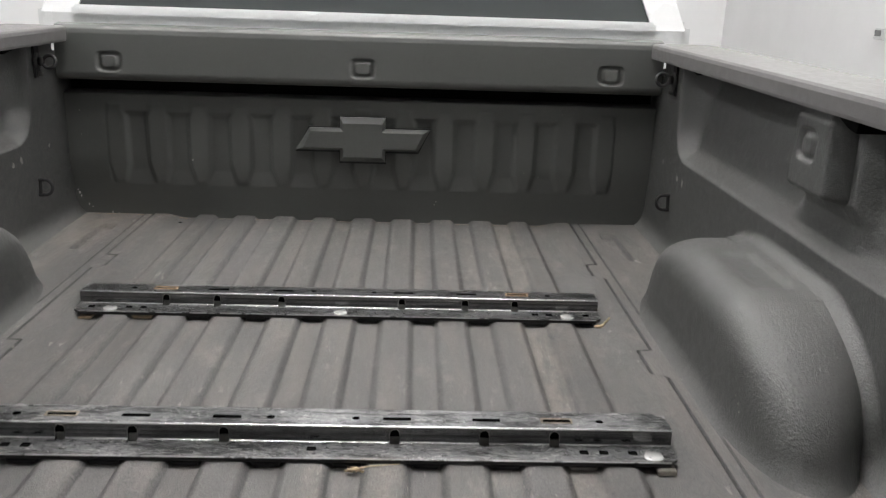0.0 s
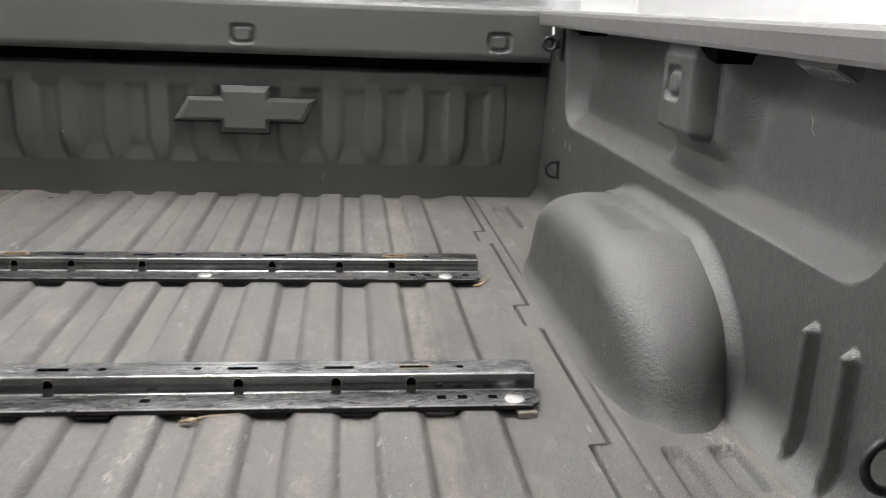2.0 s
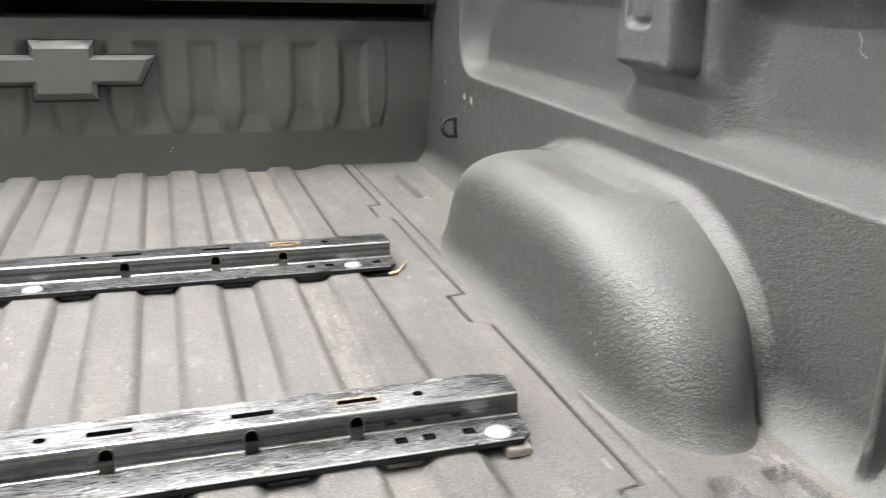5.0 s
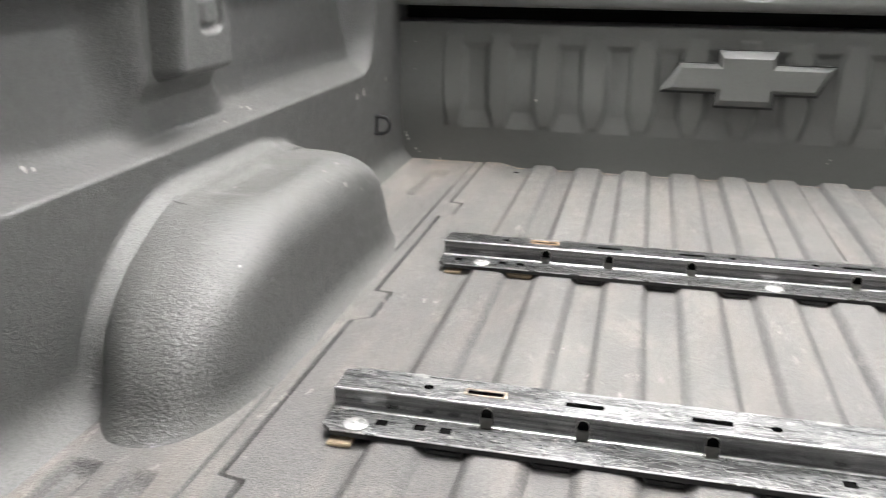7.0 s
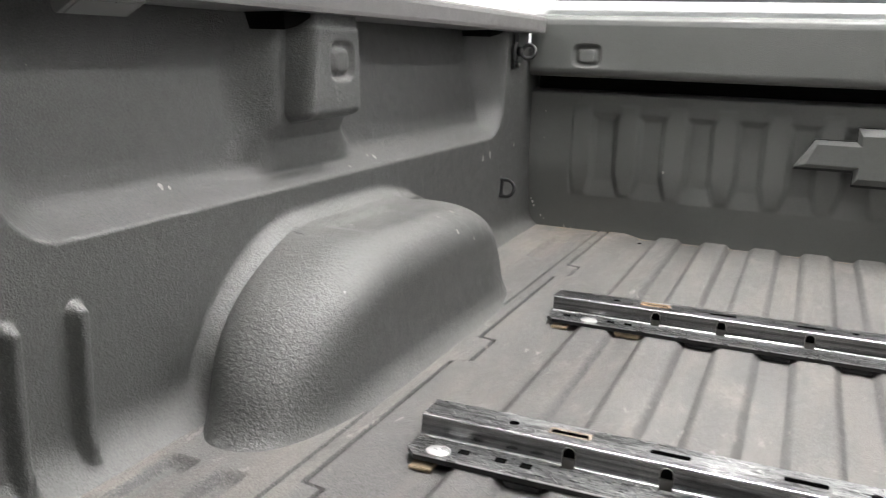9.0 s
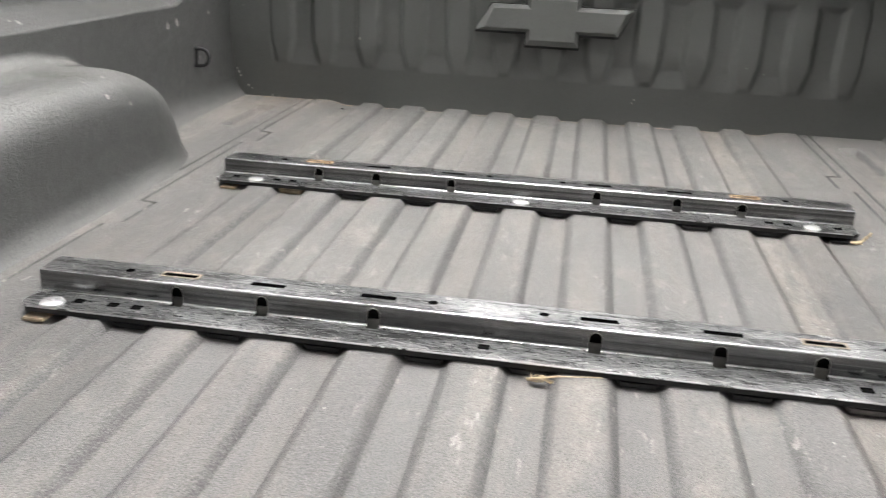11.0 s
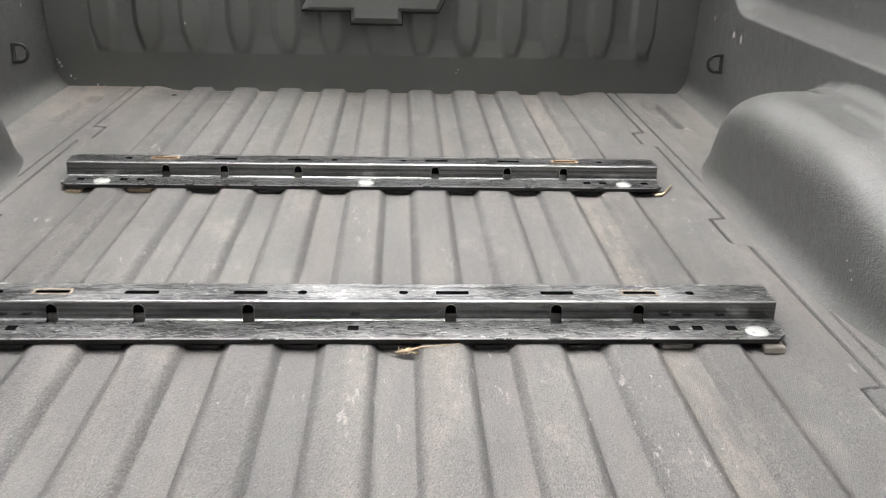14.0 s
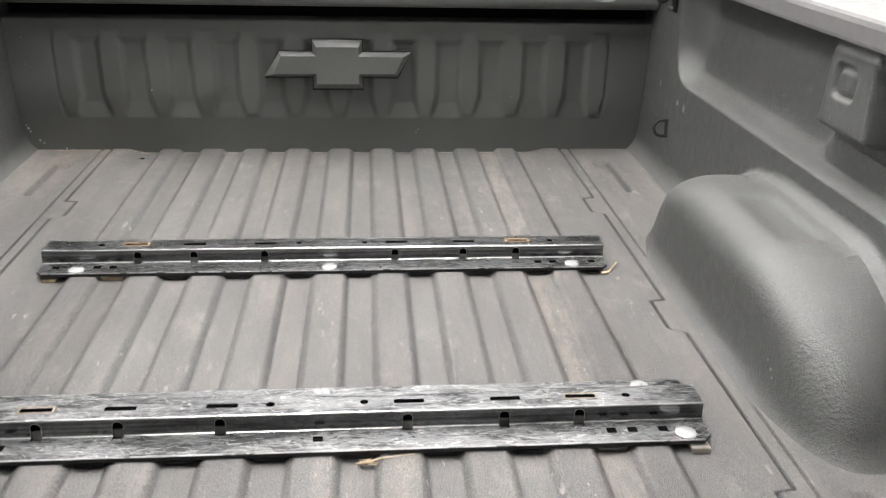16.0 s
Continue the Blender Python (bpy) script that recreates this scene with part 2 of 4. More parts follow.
_p.inputs["Roughness"].default_value = 0.03
_p.inputs["Specular IOR Level"].default_value = 0.6
LAMP, _nt, _ns, _ls, _p = nodes_of("lamp_diffuser")
_p.inputs["Emission Color"].default_value = (1.0, 0.985, 0.975, 1)
_p.inputs["Emission Strength"].default_value = 92.0
SIDE_LAMP, _nt, _ns, _ls, _p = nodes_of("side_lamp_diffuser")
_p.inputs["Emission Color"].default_value = (1.0, 0.985, 0.975, 1)
_p.inputs["Emission Strength"].default_value = 30.0
DIM_LAMP, _nt, _ns, _ls, _p = nodes_of("west_lamp_diffuser")
_p.inputs["Emission Color"].default_value = (1.0, 0.985, 0.975, 1)
_p.inputs["Emission Strength"].default_value = 82.0
WALL_FILL, _nt, _ns, _ls, _p = nodes_of("wall_fill_diffuser")
_p.inputs["Emission Color"].default_value = (1.0, 0.99, 0.985, 1)
_p.inputs["Emission Strength"].default_value = 105.0


# ---- building helpers ----
def thing(name, base, label, category, group="", kind=""):
    ob = new(name)
    ob.location = base
    ob.empty_display_size = 0.1
    return tagged(ob, label, category, group, kind)


def base_of(ob):
    place = Vector((0, 0, 0))
    while ob is not None:
        place += ob.location
        ob = ob.parent
    return place


def part(name, bm, material, parent=None, label="", smooth=False, kind=""):
    """One mesh object in world coordinates, under a thing or under a part."""
    me = bpy.data.meshes.new(name)
    bmesh.ops.recalc_face_normals(bm, faces=bm.faces[:])
    if smooth:
        for f in bm.faces:
            f.smooth = True
    bm.to_mesh(me)
    bm.free()
    me.materials.append(material)
    ob = new(name, me)
    if parent is not None:
        ob.parent = parent
        ob.location = -base_of(parent)
        if parent.parent is not None:
            ob.location = (0, 0, 0)
    return tagged(ob, label, "", "", kind)


def surface(fn, us, vs):
    bm = bmesh.new()
    rows = [[bm.verts.new(fn(u, v)) for u in us] for v in vs]
    for a, b in zip(rows, rows[1:]):
        for i in range(len(us) - 1):
            bm.faces.new((a[i], a[i + 1], b[i + 1], b[i]))
    return bm


def steps(a, b, n):
    return [a + (b - a) * i / n for i in range(n + 1)]


def soft(a, b, x):
    t = min(1.0, max(0.0, (x - a) / (b - a)))
    return t * t * (3 - 2 * t)


def box(x0, x1, y0, y1, z0, z1, bevel=0.0, bm=None, seg=2):
    own = bmesh.new()
    bmesh.ops.create_cube(own, size=1)
    for v in own.verts:
        v.co = Vector(((x0 + x1) / 2 + v.co.x * (x1 - x0), (y0 + y1) / 2 + v.co.y * (y1 - y0), (z0 + z1) / 2 + v.co.z * (z1 - z0)))
    if bevel:
        bmesh.ops.bevel(own, geom=own.edges[:], offset=bevel, segments=seg, affect="EDGES")
    if bm is None:
        return own
    me = bpy.data.meshes.new("joined")
    own.to_mesh(me)
    own.free()
    bm.from_mesh(me)
    bpy.data.meshes.remove(me)
    return bm


def prism(points, y0, y1):
    """A closed outline in x and z, drawn out along y."""
    bm = bmesh.new()
    a = [bm.verts.new((x, y0, z)) for x, z in points]
    b = [bm.verts.new((x, y1, z)) for x, z in points]
    n = len(points)
    for i in range(n):
        bm.faces.new((a[i], a[(i + 1) % n], b[(i + 1) % n], b[i]))
    bm.faces.new(a)
    bm.faces.new(b)
    return bm


def tube(points, radius, sides=8, closed=False):
    bm = bmesh.new()
    pts = [Vector(p) for p in points]
    n = len(pts)
    rings = []
    for i, p in enumerate(pts):
        ahead = (pts[(i + 1) % n] if closed or i < n - 1 else p) - (pts[i - 1] if closed or i > 0 else p)
        q = ahead.to_track_quat("Z", "Y")
        r = radius[i] if isinstance(radius, (list, tuple)) else radius
        rings.append([bm.verts.new(p + q @ Vector((r * math.cos(2 * math.pi * k / sides), r * math.sin(2 * math.pi * k / sides), 0))) for k in range(sides)])
    for i in range(n if closed else n - 1):
        a, b = rings[i], rings[(i + 1) % n]
        for k in range(sides):
            bm.faces.new((a[k], a[(k + 1) % sides], b[(k + 1) % sides], b[k]))
    if not closed:
        bm.faces.new(rings[0])
        bm.faces.new(rings[-1])
    return bm


def disc(centre, axis, radius, height, dome=0.0, sides=24):
    """A low round head: a short cylinder with a rounded top, along axis."""
    bm = bmesh.new()
    q = Vector(axis).to_track_quat("Z", "Y")
    prof = [(radius, 0), (radius, height * 0.55), (radius * 0.94, height * 0.85), (radius * 0.8, height), (radius * 0.4, height + dome * 0.8)]
    rings = [[bm.verts.new(Vector(centre) + q @ Vector((r * math.cos(2 * math.pi * k / sides), r * math.sin(2 * math.pi * k / sides), z))) for k in range(sides)] for r, z in prof]
    for a, b in zip(rings, rings[1:]):
        for k in range(sides):
            bm.faces.new((a[k], a[(k + 1) % sides], b[(k + 1) % sides], b[k]))
    tip = bm.verts.new(Vector(centre) + q @ Vector((0, 0, height + dome)))
    for k in range(sides):
        bm.faces.new((rings[-1][k], rings[-1][(k + 1) % sides], tip))
    bm.faces.new(rings[0])
    return bm


def solid(ob, thickness, offset=-1.0):
    mod = ob.modifiers.new("thick", "SOLIDIFY")
    mod.thickness, mod.offset = thickness, offset
    return ob


# ---- the room ----
X0, X1, Y0, Y1, CEIL = -4.2, 3.0, -7.0, 7.0, 3.0
floor_ob = part("floor", box(X0, X1, Y0, Y1, GROUND - 0.1, GROUND), CONCRETE)
tagged(floor_ob, "smooth grey concrete shop floor under the truck", "floor", kind="structure")
ceil_ob = part("ceiling", box(X0, X1, Y0, Y1, CEIL, CEIL + 0.1), WALL_PAINT)
tagged(ceil_ob, "plain white painted ceiling with strip lights", "ceiling", kind="structure")
for nm, ext in (("wall_east", (X1, X1 + 0.12, Y0, Y1)), ("wall_west", (X0 - 0.12, X0, Y0, Y1)), ("wall_north", (X0, X1, Y1, Y1 + 0.12)), ("wall_south", (X0, X1, Y0 - 0.12, Y0))):
    # the unseen south wall is grey to keep bounced light off the bed
    w = part(nm, box(*ext, GROUND, CEIL), GREY_WALL if nm == "wall_south" else WALL_PAINT)
    tagged(w, "unseen plain grey wall, darkened to cut bounced light" if nm == "wall_south" else "plain bright white painted workshop wall", "wall", kind="structure")


def strip_light(x, y, glow):
    t = thing("ceiling_light", (x, y, CEIL), "unseen long white strip light under the ceiling", "lamp", "strip lights")
    part("housing", box(x - 0.16, x + 0.16, y - 0.64, y + 0.64, CEIL - 0.05, CEIL - 0.001, 0.01), WHITE_PAINT, t)
    part("diffuser", box(x - 0.14, x + 0.14, y - 0.62, y + 0.62, CEIL - 0.075, CEIL - 0.051, 0.01), glow, t, "glowing white diffuser")
    return t


# unseen lamps, set out from shadow edges and tuned to the bed's tones
for lx, ly in ((-0.35, 0.45), (0.35, 1.15), (-2.7, 0.3), (-2.7, 2.2), (2.6, -1.3), (2.6, 1.3)):
    strip_light(lx, ly, DIM_LAMP if lx < -1 else (SIDE_LAMP if lx > 1 else LAMP))
# two unseen lamps added only to whiten the room walls
for lx, ly in ((2.7, 4.4), (-3.9, 4.4)):
    strip_light(lx, ly, WALL_FILL)

# the small control on the white wall
ctl = thing("thermostat", (X1, 4.178, 0.455), "small white thermostat with a grey screen on the wall", "thermostat")
part("case", box(X1 - 0.025, X1 - 0.001, 4.125, 4.232, 0.455, 0.522, 0.006), WHITE_PAINT, ctl)
part("screen", box(X1 - 0.028, X1 - 0.024, 4.145, 4.212, 0.477, 0.513), CLEAR, ctl, "dark grey screen")

# ---- the truck ----
truck = thing("pickup_truck", (0, 0, GROUND), "white pickup truck with a grey lined bed and lowered tailgate", "truck")
Y_REAR, Y_HEAD = -0.80, 1.335


def deck_edge(y):
    """The pressed edge of the deck, which steps inwards at three notches."""
    x = 0.618
    for a, b in ((0.285, 0.385), (0.84, 0.925), (-0.268, -0.146), (-0.66, -0.56)):
        x -= 0.026 * soft(a - 0.020, a, y) * (1 - soft(b, b + 0.006, y))
    return x


def floor_height(x, y):
    a = abs(x)
    if a < 0.515:
        u = abs((a + PITCH / 2) % PITCH - PITCH / 2)
        t = (u - 0.0225 if a < 0.475 else a - 0.483) / 0.0145
        t = min(1.0, max(0.0, t))
        z = TOP - DEEP * t ** 1.6
        return z
    e = deck_edge(y)
    z = TOP - DEEP + 0.0105 * soft(0.525, 0.585, a)
    z -= 0.013 * soft(e - 0.0013, e, a)
    z += 0.011 * soft(e + 0.0052, e + 0.0072, a)
    z -= 0.007 * soft(0.6440, 0.6453, a) * (1 - soft(0.6480, 0.6495, a))
    # shallow pads beside the wheel arches
    for x0, x1, y0, y1 in ((0.685, 0.725, 0.98, 1.2), (0.683, 0.711, -0.62, -0.165), (0.748, 0.782, -0.253, -0.16)):
        z -= 0.013 * soft(x0, x0 + 0.010, a) * (1 - soft(x1, x1 + 0.010, a)) * soft(y0 - 0.012, y0, y) * (1 - soft(y1, y1 + 0.014, y))
    return z


def floor_columns():
    half = {0.0}
    for k in range(0, 5):
        for d in (0.010, 0.020, 0.0225, 0.0240, 0.0256, 0.0272, 0.0288, 0.0304, 0.0320, 0.0336, 0.0353, 0.0370, 0.0425, 0.0505):
            half |= {round(PITCH * k + d, 5), round(abs(PITCH * k - d), 5)}
    half = {h for h in half if h < 0.475} | {0.479, 0.483, 0.4845, 0.486, 0.4875, 0.489, 0.4905, 0.492, 0.4935, 0.495, 0.4963, 0.4975, 0.505, 0.515, 0.53, 0.54, 0.55, 0.56, 0.57, 0.58}
    x = 0.584
    while x < 0.662:
        half.add(round(x, 5))
        x += 0.0013
    half |= {round(0.666 + 0.004 * i, 4) for i in range(47)}
    half = sorted(half)
    return [-h for h in reversed(half[1:])] + half


def floor_rows():
    """Rows along the bed, close together where the deck's edge steps."""
    rows = set(steps(Y_REAR, Y_HEAD + 0.03, 230))
    for a, b in ((0.285, 0.385), (0.84, 0.925), (-0.268, -0.146), (-0.66, -0.56)):
        rows |= set(steps(a - 0.021, a + 0.001, 9)) | set(steps(b - 0.001, b + 0.008, 7))
    return sorted(rows)


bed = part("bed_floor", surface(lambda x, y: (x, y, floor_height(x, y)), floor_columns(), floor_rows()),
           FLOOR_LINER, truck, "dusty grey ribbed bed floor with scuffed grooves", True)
solid(bed, 0.004)


def recess(y, z, y0, y1, z0, r):
    """How deep a point lies in a pressed recess, 0 to 1: open at the top, rounded at its lower corners,
    with a narrow sloping ledge below and wide soft flanks."""
    qy = abs(y - (y0 + y1) / 2) - (y1 - y0) / 2 + r
    qz = (z0 + r) - z
    d = r - (math.hypot(max(qy, 0), max(qz, 0)) + min(max(qy, qz), 0))
    wide = 0.050 + 0.035 * soft(-0.05, 0.07, qy - qz)
    t = min(1.0, max(0.0, d / wide))
    t = 1 - (1 - t) ** 2.1
    return t * soft(-0.1, 0.25, t)


def arch_ends(z):
    """How far back and forward the wheel arch reaches on the wall at a height."""
    k = math.asin(min(1.0, max(0.0, z / 0.206))) * 2 / math.pi
    c = max(0.0, math.cos(k * math.pi / 2))
    rear = -0.088 + 0.24 * (1 - c ** 1.3) + (0.235 - 0.08 * k) * (0.22 - 0.10 * k)
    front = 0.735 - 0.20 * (1 - c ** 1.15) - (0.21 - 0.07 * k) * (0.36 - 0.22 * k)
    return rear, front


ARCH_LINE = [(arch_ends(z)[0], z) for z in (0.206 * math.sin(f) for f in steps(0, math.pi / 2, 16))]
ARCH_LINE += [(y, 0.206 - 0.014 * soft(0.42, 0.56, y)) for y in steps(arch_ends(0.206)[0], arch_ends(0.206)[1], 10)[1:-1]]
ARCH_LINE += [(arch_ends(z)[1], 0.93 * z) for z in (0.206 * math.sin(f) for f in steps(math.pi / 2, 0, 16))]


def arch_fillet(y, z):
    """How far the wall swells inwards round the wheel arch."""
    if not (-0.12 < y < 0.75 and z < 0.29):
        return 0.0
    near = 1.0
    for (a, b), (c, d) in zip(ARCH_LINE, ARCH_LINE[1:]):
        f = min(1.0, max(0.0, ((y - a) * (c - a) + (z - b) * (d - b)) / max(1e-9, (c - a) ** 2 + (d - b) ** 2)))
        near = min(near, math.hypot(y - a - f * (c - a), z - b - f * (d - b)))
    rear, front = arch_ends(z)
    if z < 0.206 and rear < y < front:
        near = 0.0
    return 0.038 * max(0.0, 1 - near / 0.031) ** 2.2


def wall_out(y, z, rear=0.0):
    """How far out the inner skin of a bed side stands; rear: how far back its upright ribs are set."""
    x = 0.840
    deep = recess(y, z, -0.322, 1.088, 0.264, 0.095)
    out = (0.044 + 0.21 * max(0.0, z - 0.31)) * deep
    # the wall swells towards the stake post: softly behind it, shortly before it, and more at its foot
    low = 1 - soft(0.285, 0.37, z)
    behind = 1 - soft(0.0, 0.075 + 0.075 * low, 0.172 - y)
    before = 1 - soft(0.0, 0.022 + 0.065 * low, y - 0.352)
    plinth = (1 - soft(0.0, 0.02 + 0.06 * low, 0.178 - y)) * (1 - soft(0.0, 0.012 + 0.075 * low, y - 0.350)) * (1 - soft(0.338, 0.362, z))
    out -= 0.8 * out * (behind ** 1.3 if y < 0.172 else before) * (1 - low)
    # the plinth below the post stands upright on the ledge
    out -= max(0.0, out - 0.027) * plinth
    x += out
    x -= arch_fillet(y, z)
    # two upright half-round ribs behind the wheel arch
    for yr in (-0.206, -0.289):
        d = math.hypot(y - yr + rear, max(0.0, z - 0.190))
        x -= 0.017 * (1 - soft(0.003, 0.0145, d)) * soft(0.012, 0.05, z)
    return x


RAD = 0.075


def side_point(s, y, rear=0.0):
    """Along the section from the floor up the wall: s in metres where the foot is widest."""
    arc = RAD * math.pi / 2
    r = RAD - 0.012 * soft(0.85, 1.2, y)
    if s < 0:
        return 0.840 - r + s, -0.0055
    if s < arc:
        a = s / RAD
        x, z = 0.840 - r + r * math.sin(a), r - r * math.cos(a) - 0.0055
        return x + (wall_out(y, z, rear) - 0.840) * soft(0.3, 1.0, a), z
    z = r - 0.0055 + (s - arc) * (0.515 - r + 0.0055) / (0.515 - RAD)
    return wall_out(y, z, rear), z


S_TOP = RAD * math.pi / 2 + (0.515 - RAD)


def bed_side(sign):
    def at(u, s):
        # the wall runs in behind the headboard, but for a slit at the top corner
        y = Y_REAR + u * (1.35 - Y_REAR)
        y -= 0.0995 * soft(0.478, 0.482, side_point(s, 0.7)[1]) * soft(1.11, 1.33, y)
        x, z = side_point(s, y, 0.022 if sign < 0 else 0.0)
        return sign * x, y, z
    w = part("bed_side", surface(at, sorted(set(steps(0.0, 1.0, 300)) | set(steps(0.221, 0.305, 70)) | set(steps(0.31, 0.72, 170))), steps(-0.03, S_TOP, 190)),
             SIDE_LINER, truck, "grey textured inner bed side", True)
    # outer skin, plain white
    part("outer_panel", box(*sorted((sign * 0.955, sign * 0.985)), Y_REAR, 1.30, -0.42, 0.535, 0.012), WHITE_PAINT, truck, "white painted outer panel")
    part("end_post", box(*sorted((sign * 0.80, sign * 0.955)), Y_REAR - 0.03, Y_REAR, -0.1, 0.52, 0.004), WHITE_PAINT, truck)
    return w


def arch_point(p, v):
    """On the wheel arch: p round it from the rear along the floor, v from the floor up and then in to the wall."""
    xw, x_in, y0, y1, h = 0.846, 0.664, -0.096, 0.735, 0.212
    k = min(1.0, v)
    a = k * math.pi / 2
    c = math.cos(a) if k < 1 else 0.0
    up = math.sin(a)
    late = max(0.0, (k - 0.44) / 0.56)
    xi = x_in + 0.102 * (1 - (math.cos(late * math.pi / 2) if late < 1 else 0.0) ** 0.55)
    ya, yb = y0 + 0.24 * (1 - c ** 1.3), y1 - 0.20 * (1 - c ** 1.15)
    if v > 1:                       # the flat top closes towards the wall
        xi += (xw - xi) * (v - 1)
    xc = max(0.750 + 0.037 * k, xi + 0.45 * (xw - xi))
    inner, outer = xc - xi, (xw - xc) * (0.98 + 0.5 * k)
    lr, lf = 0.235 - 0.08 * k, 0.21 - 0.07 * k
    # five stretches: rear quarter by the wall, rear quarter, long side, front quarter, front quarter by the wall
    q, f = int(min(4.999, p * 5)), min(4.999, p * 5) % 1.0
    n = 0.68 if q < 2 else 0.92      # the rear end is blunter
    if q in (0, 4):
        reach = min(1.0, (xw - xc) / outer)
        s = reach * ((1 - f) if q == 0 else f)
        x, w = xc + outer * s, math.sqrt(max(0.0, 1 - s ** 2.0))
    elif q in (1, 3):
        b = f * math.pi / 2 if q == 1 else (1 - f) * math.pi / 2
        x, w = xc - inner * math.sin(b) ** n, max(0.0, math.cos(b)) ** n
    else:
        x, w = xi, 0.0
    if q < 2:
        y = ya + lr * (1 - w)
    elif q > 2:
        y = yb - lf * (1 - w)
    else:
        y = ya + lr + f * (yb - lf - ya - lr)
    way = -1 if q < 2 else (1 if q > 2 else 0)
    z = h * up - 0.003
    # the crown sinks a little towards the ends, and carries a shallow dish
    z -= 0.016 * k * soft(0.42, 0.60, y) + 0.012 * k * soft(0.2, 0.02, y)
    if k >= 0.8:
        z -= 0.006 * soft(0.8, 1.0, v) * soft(0.718, 0.742, x) * (1 - soft(0.785, 0.805, x)) * soft(0.19, 0.225, y) * (1 - soft(0.385, 0.42, y))
    # a wide fillet along the wall, and a small one along the floor
    seam = max(0.0, 1 - (xw - x) / 0.06)
    seam = 0.026 * seam * seam
    foot = 0.012 * max(0.0, 1 - k / 0.3) ** 2.2 + 0.034 * (1 - math.sqrt(1 - max(0.0, 1 - k / 0.15) ** 2))
    side = 1.0 - w if way else 1.0
    x -= foot * side * (1 if x < xc else 0)
    y += way * (foot * w + c ** 0.85 * seam)
    z += (1 - c ** 0.85) * seam * 0.55
    return x, y, z


def wheel_arch(sign):
    def at(p, v):
        x, y, z = arch_point(p, v)
        return sign * x, y, z
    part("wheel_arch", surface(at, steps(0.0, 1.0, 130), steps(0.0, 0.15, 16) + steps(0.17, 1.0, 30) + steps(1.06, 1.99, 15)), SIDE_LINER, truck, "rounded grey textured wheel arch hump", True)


def rail_cap(sign):
    pts = [(0.797, 0.508), (0.7955, 0.514), (0.7945, 0.537), (0.797, 0.5445), (0.803, 0.5485), (0.86, 0.5495), (0.95, 0.549), (0.978, 0.546), (0.99, 0.538), (0.99, 0.515), (0.95, 0.510), (0.90, 0.505)]
    cap = part("rail_cap", prism([(sign * x, z) for x, z in pts], Y_REAR - 0.03, 1.245), CAP_PLASTIC, truck, "grey plastic cap along the bed rail")
    return cap


def stake_post(sign):
    """The pressed post with its tie-down pocket, under the rail cap."""
    def at(u, v):
        # u round the front from one flank to the other, v from the bottom up
        z = 0.349 + 0.158 * v
        low = max(0.0, 1 - v / 0.16)
        rear, front = 0.170 + 0.020 * v + 0.012 * low ** 2, 0.357 - 0.008 * v - 0.012 * low ** 2
        y = (rear + front) / 2 + (front - rear) / 2 * math.copysign(min(1.0, abs(u)) ** 0.8, u)
        side = soft(0.62, 1.0, abs(u)) ** 1.3
        # the rear flank slants out into the wall
        y -= 0.012 * side if u < 0 else 0.0
        x = 0.812 + 0.004 * v + 0.070 * side
        x += 0.075 * low ** 2.6
        x += 0.004 * soft(0.87, 0.89, v)
        # pocket
        dy, dz = abs(y - 0.278), abs(z - 0.442)
        ring = ((dy / 0.036) ** 4 + (dz / 0.03) ** 4) ** 0.25
        x += 0.008 * (1 - soft(0.8, 1.0, ring)) - 0.007 * (1 - soft(0.5, 0.64, ring))
        return sign * x, y, z
    ob = part("stake_post", surface(at, steps(-1, 1, 60), steps(0, 1, 50)), SIDE_LINER, truck, "raised grey post with an oval pocket", True)
    # solid black wedges stand in for the shade inside the stake holes
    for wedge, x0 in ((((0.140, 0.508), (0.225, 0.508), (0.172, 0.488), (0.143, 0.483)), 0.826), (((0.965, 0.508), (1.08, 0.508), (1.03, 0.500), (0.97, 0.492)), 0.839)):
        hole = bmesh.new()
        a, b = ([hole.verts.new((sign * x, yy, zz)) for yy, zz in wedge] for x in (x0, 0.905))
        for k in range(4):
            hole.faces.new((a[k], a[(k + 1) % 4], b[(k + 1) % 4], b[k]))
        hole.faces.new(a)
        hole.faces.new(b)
        part("stake_hole", hole, DARK_GAP, ob, "black wedge standing in for the shade in a stake hole")


def cargo_lamp(sign):
    y0 = -0.218 if sign > 0 else -0.231
    y1 = y0 + 0.091
    lamp = part("cargo_lamp", prism([(sign * x, z) for x, z in ((0.806, 0.508), (0.806, 0.502), (0.832, 0.487), (0.837, 0.490), (0.841, 0.508))], y0, y1), CAP_PLASTIC, truck, "small cargo lamp under the rail cap")
    part("lens", prism([(sign * x, z) for x, z in ((0.8085, 0.4995), (0.8295, 0.4872), (0.8315, 0.4895), (0.8105, 0.502))], y0 + 0.007, y1 - 0.007), CLEAR, lamp, "clear ribbed lens")


for sgn in (-1, 1):
    bed_side(sgn)
    wheel_arch(sgn)
    rail_cap(sgn)
    stake_post(sgn)
    cargo_lamp(sgn)


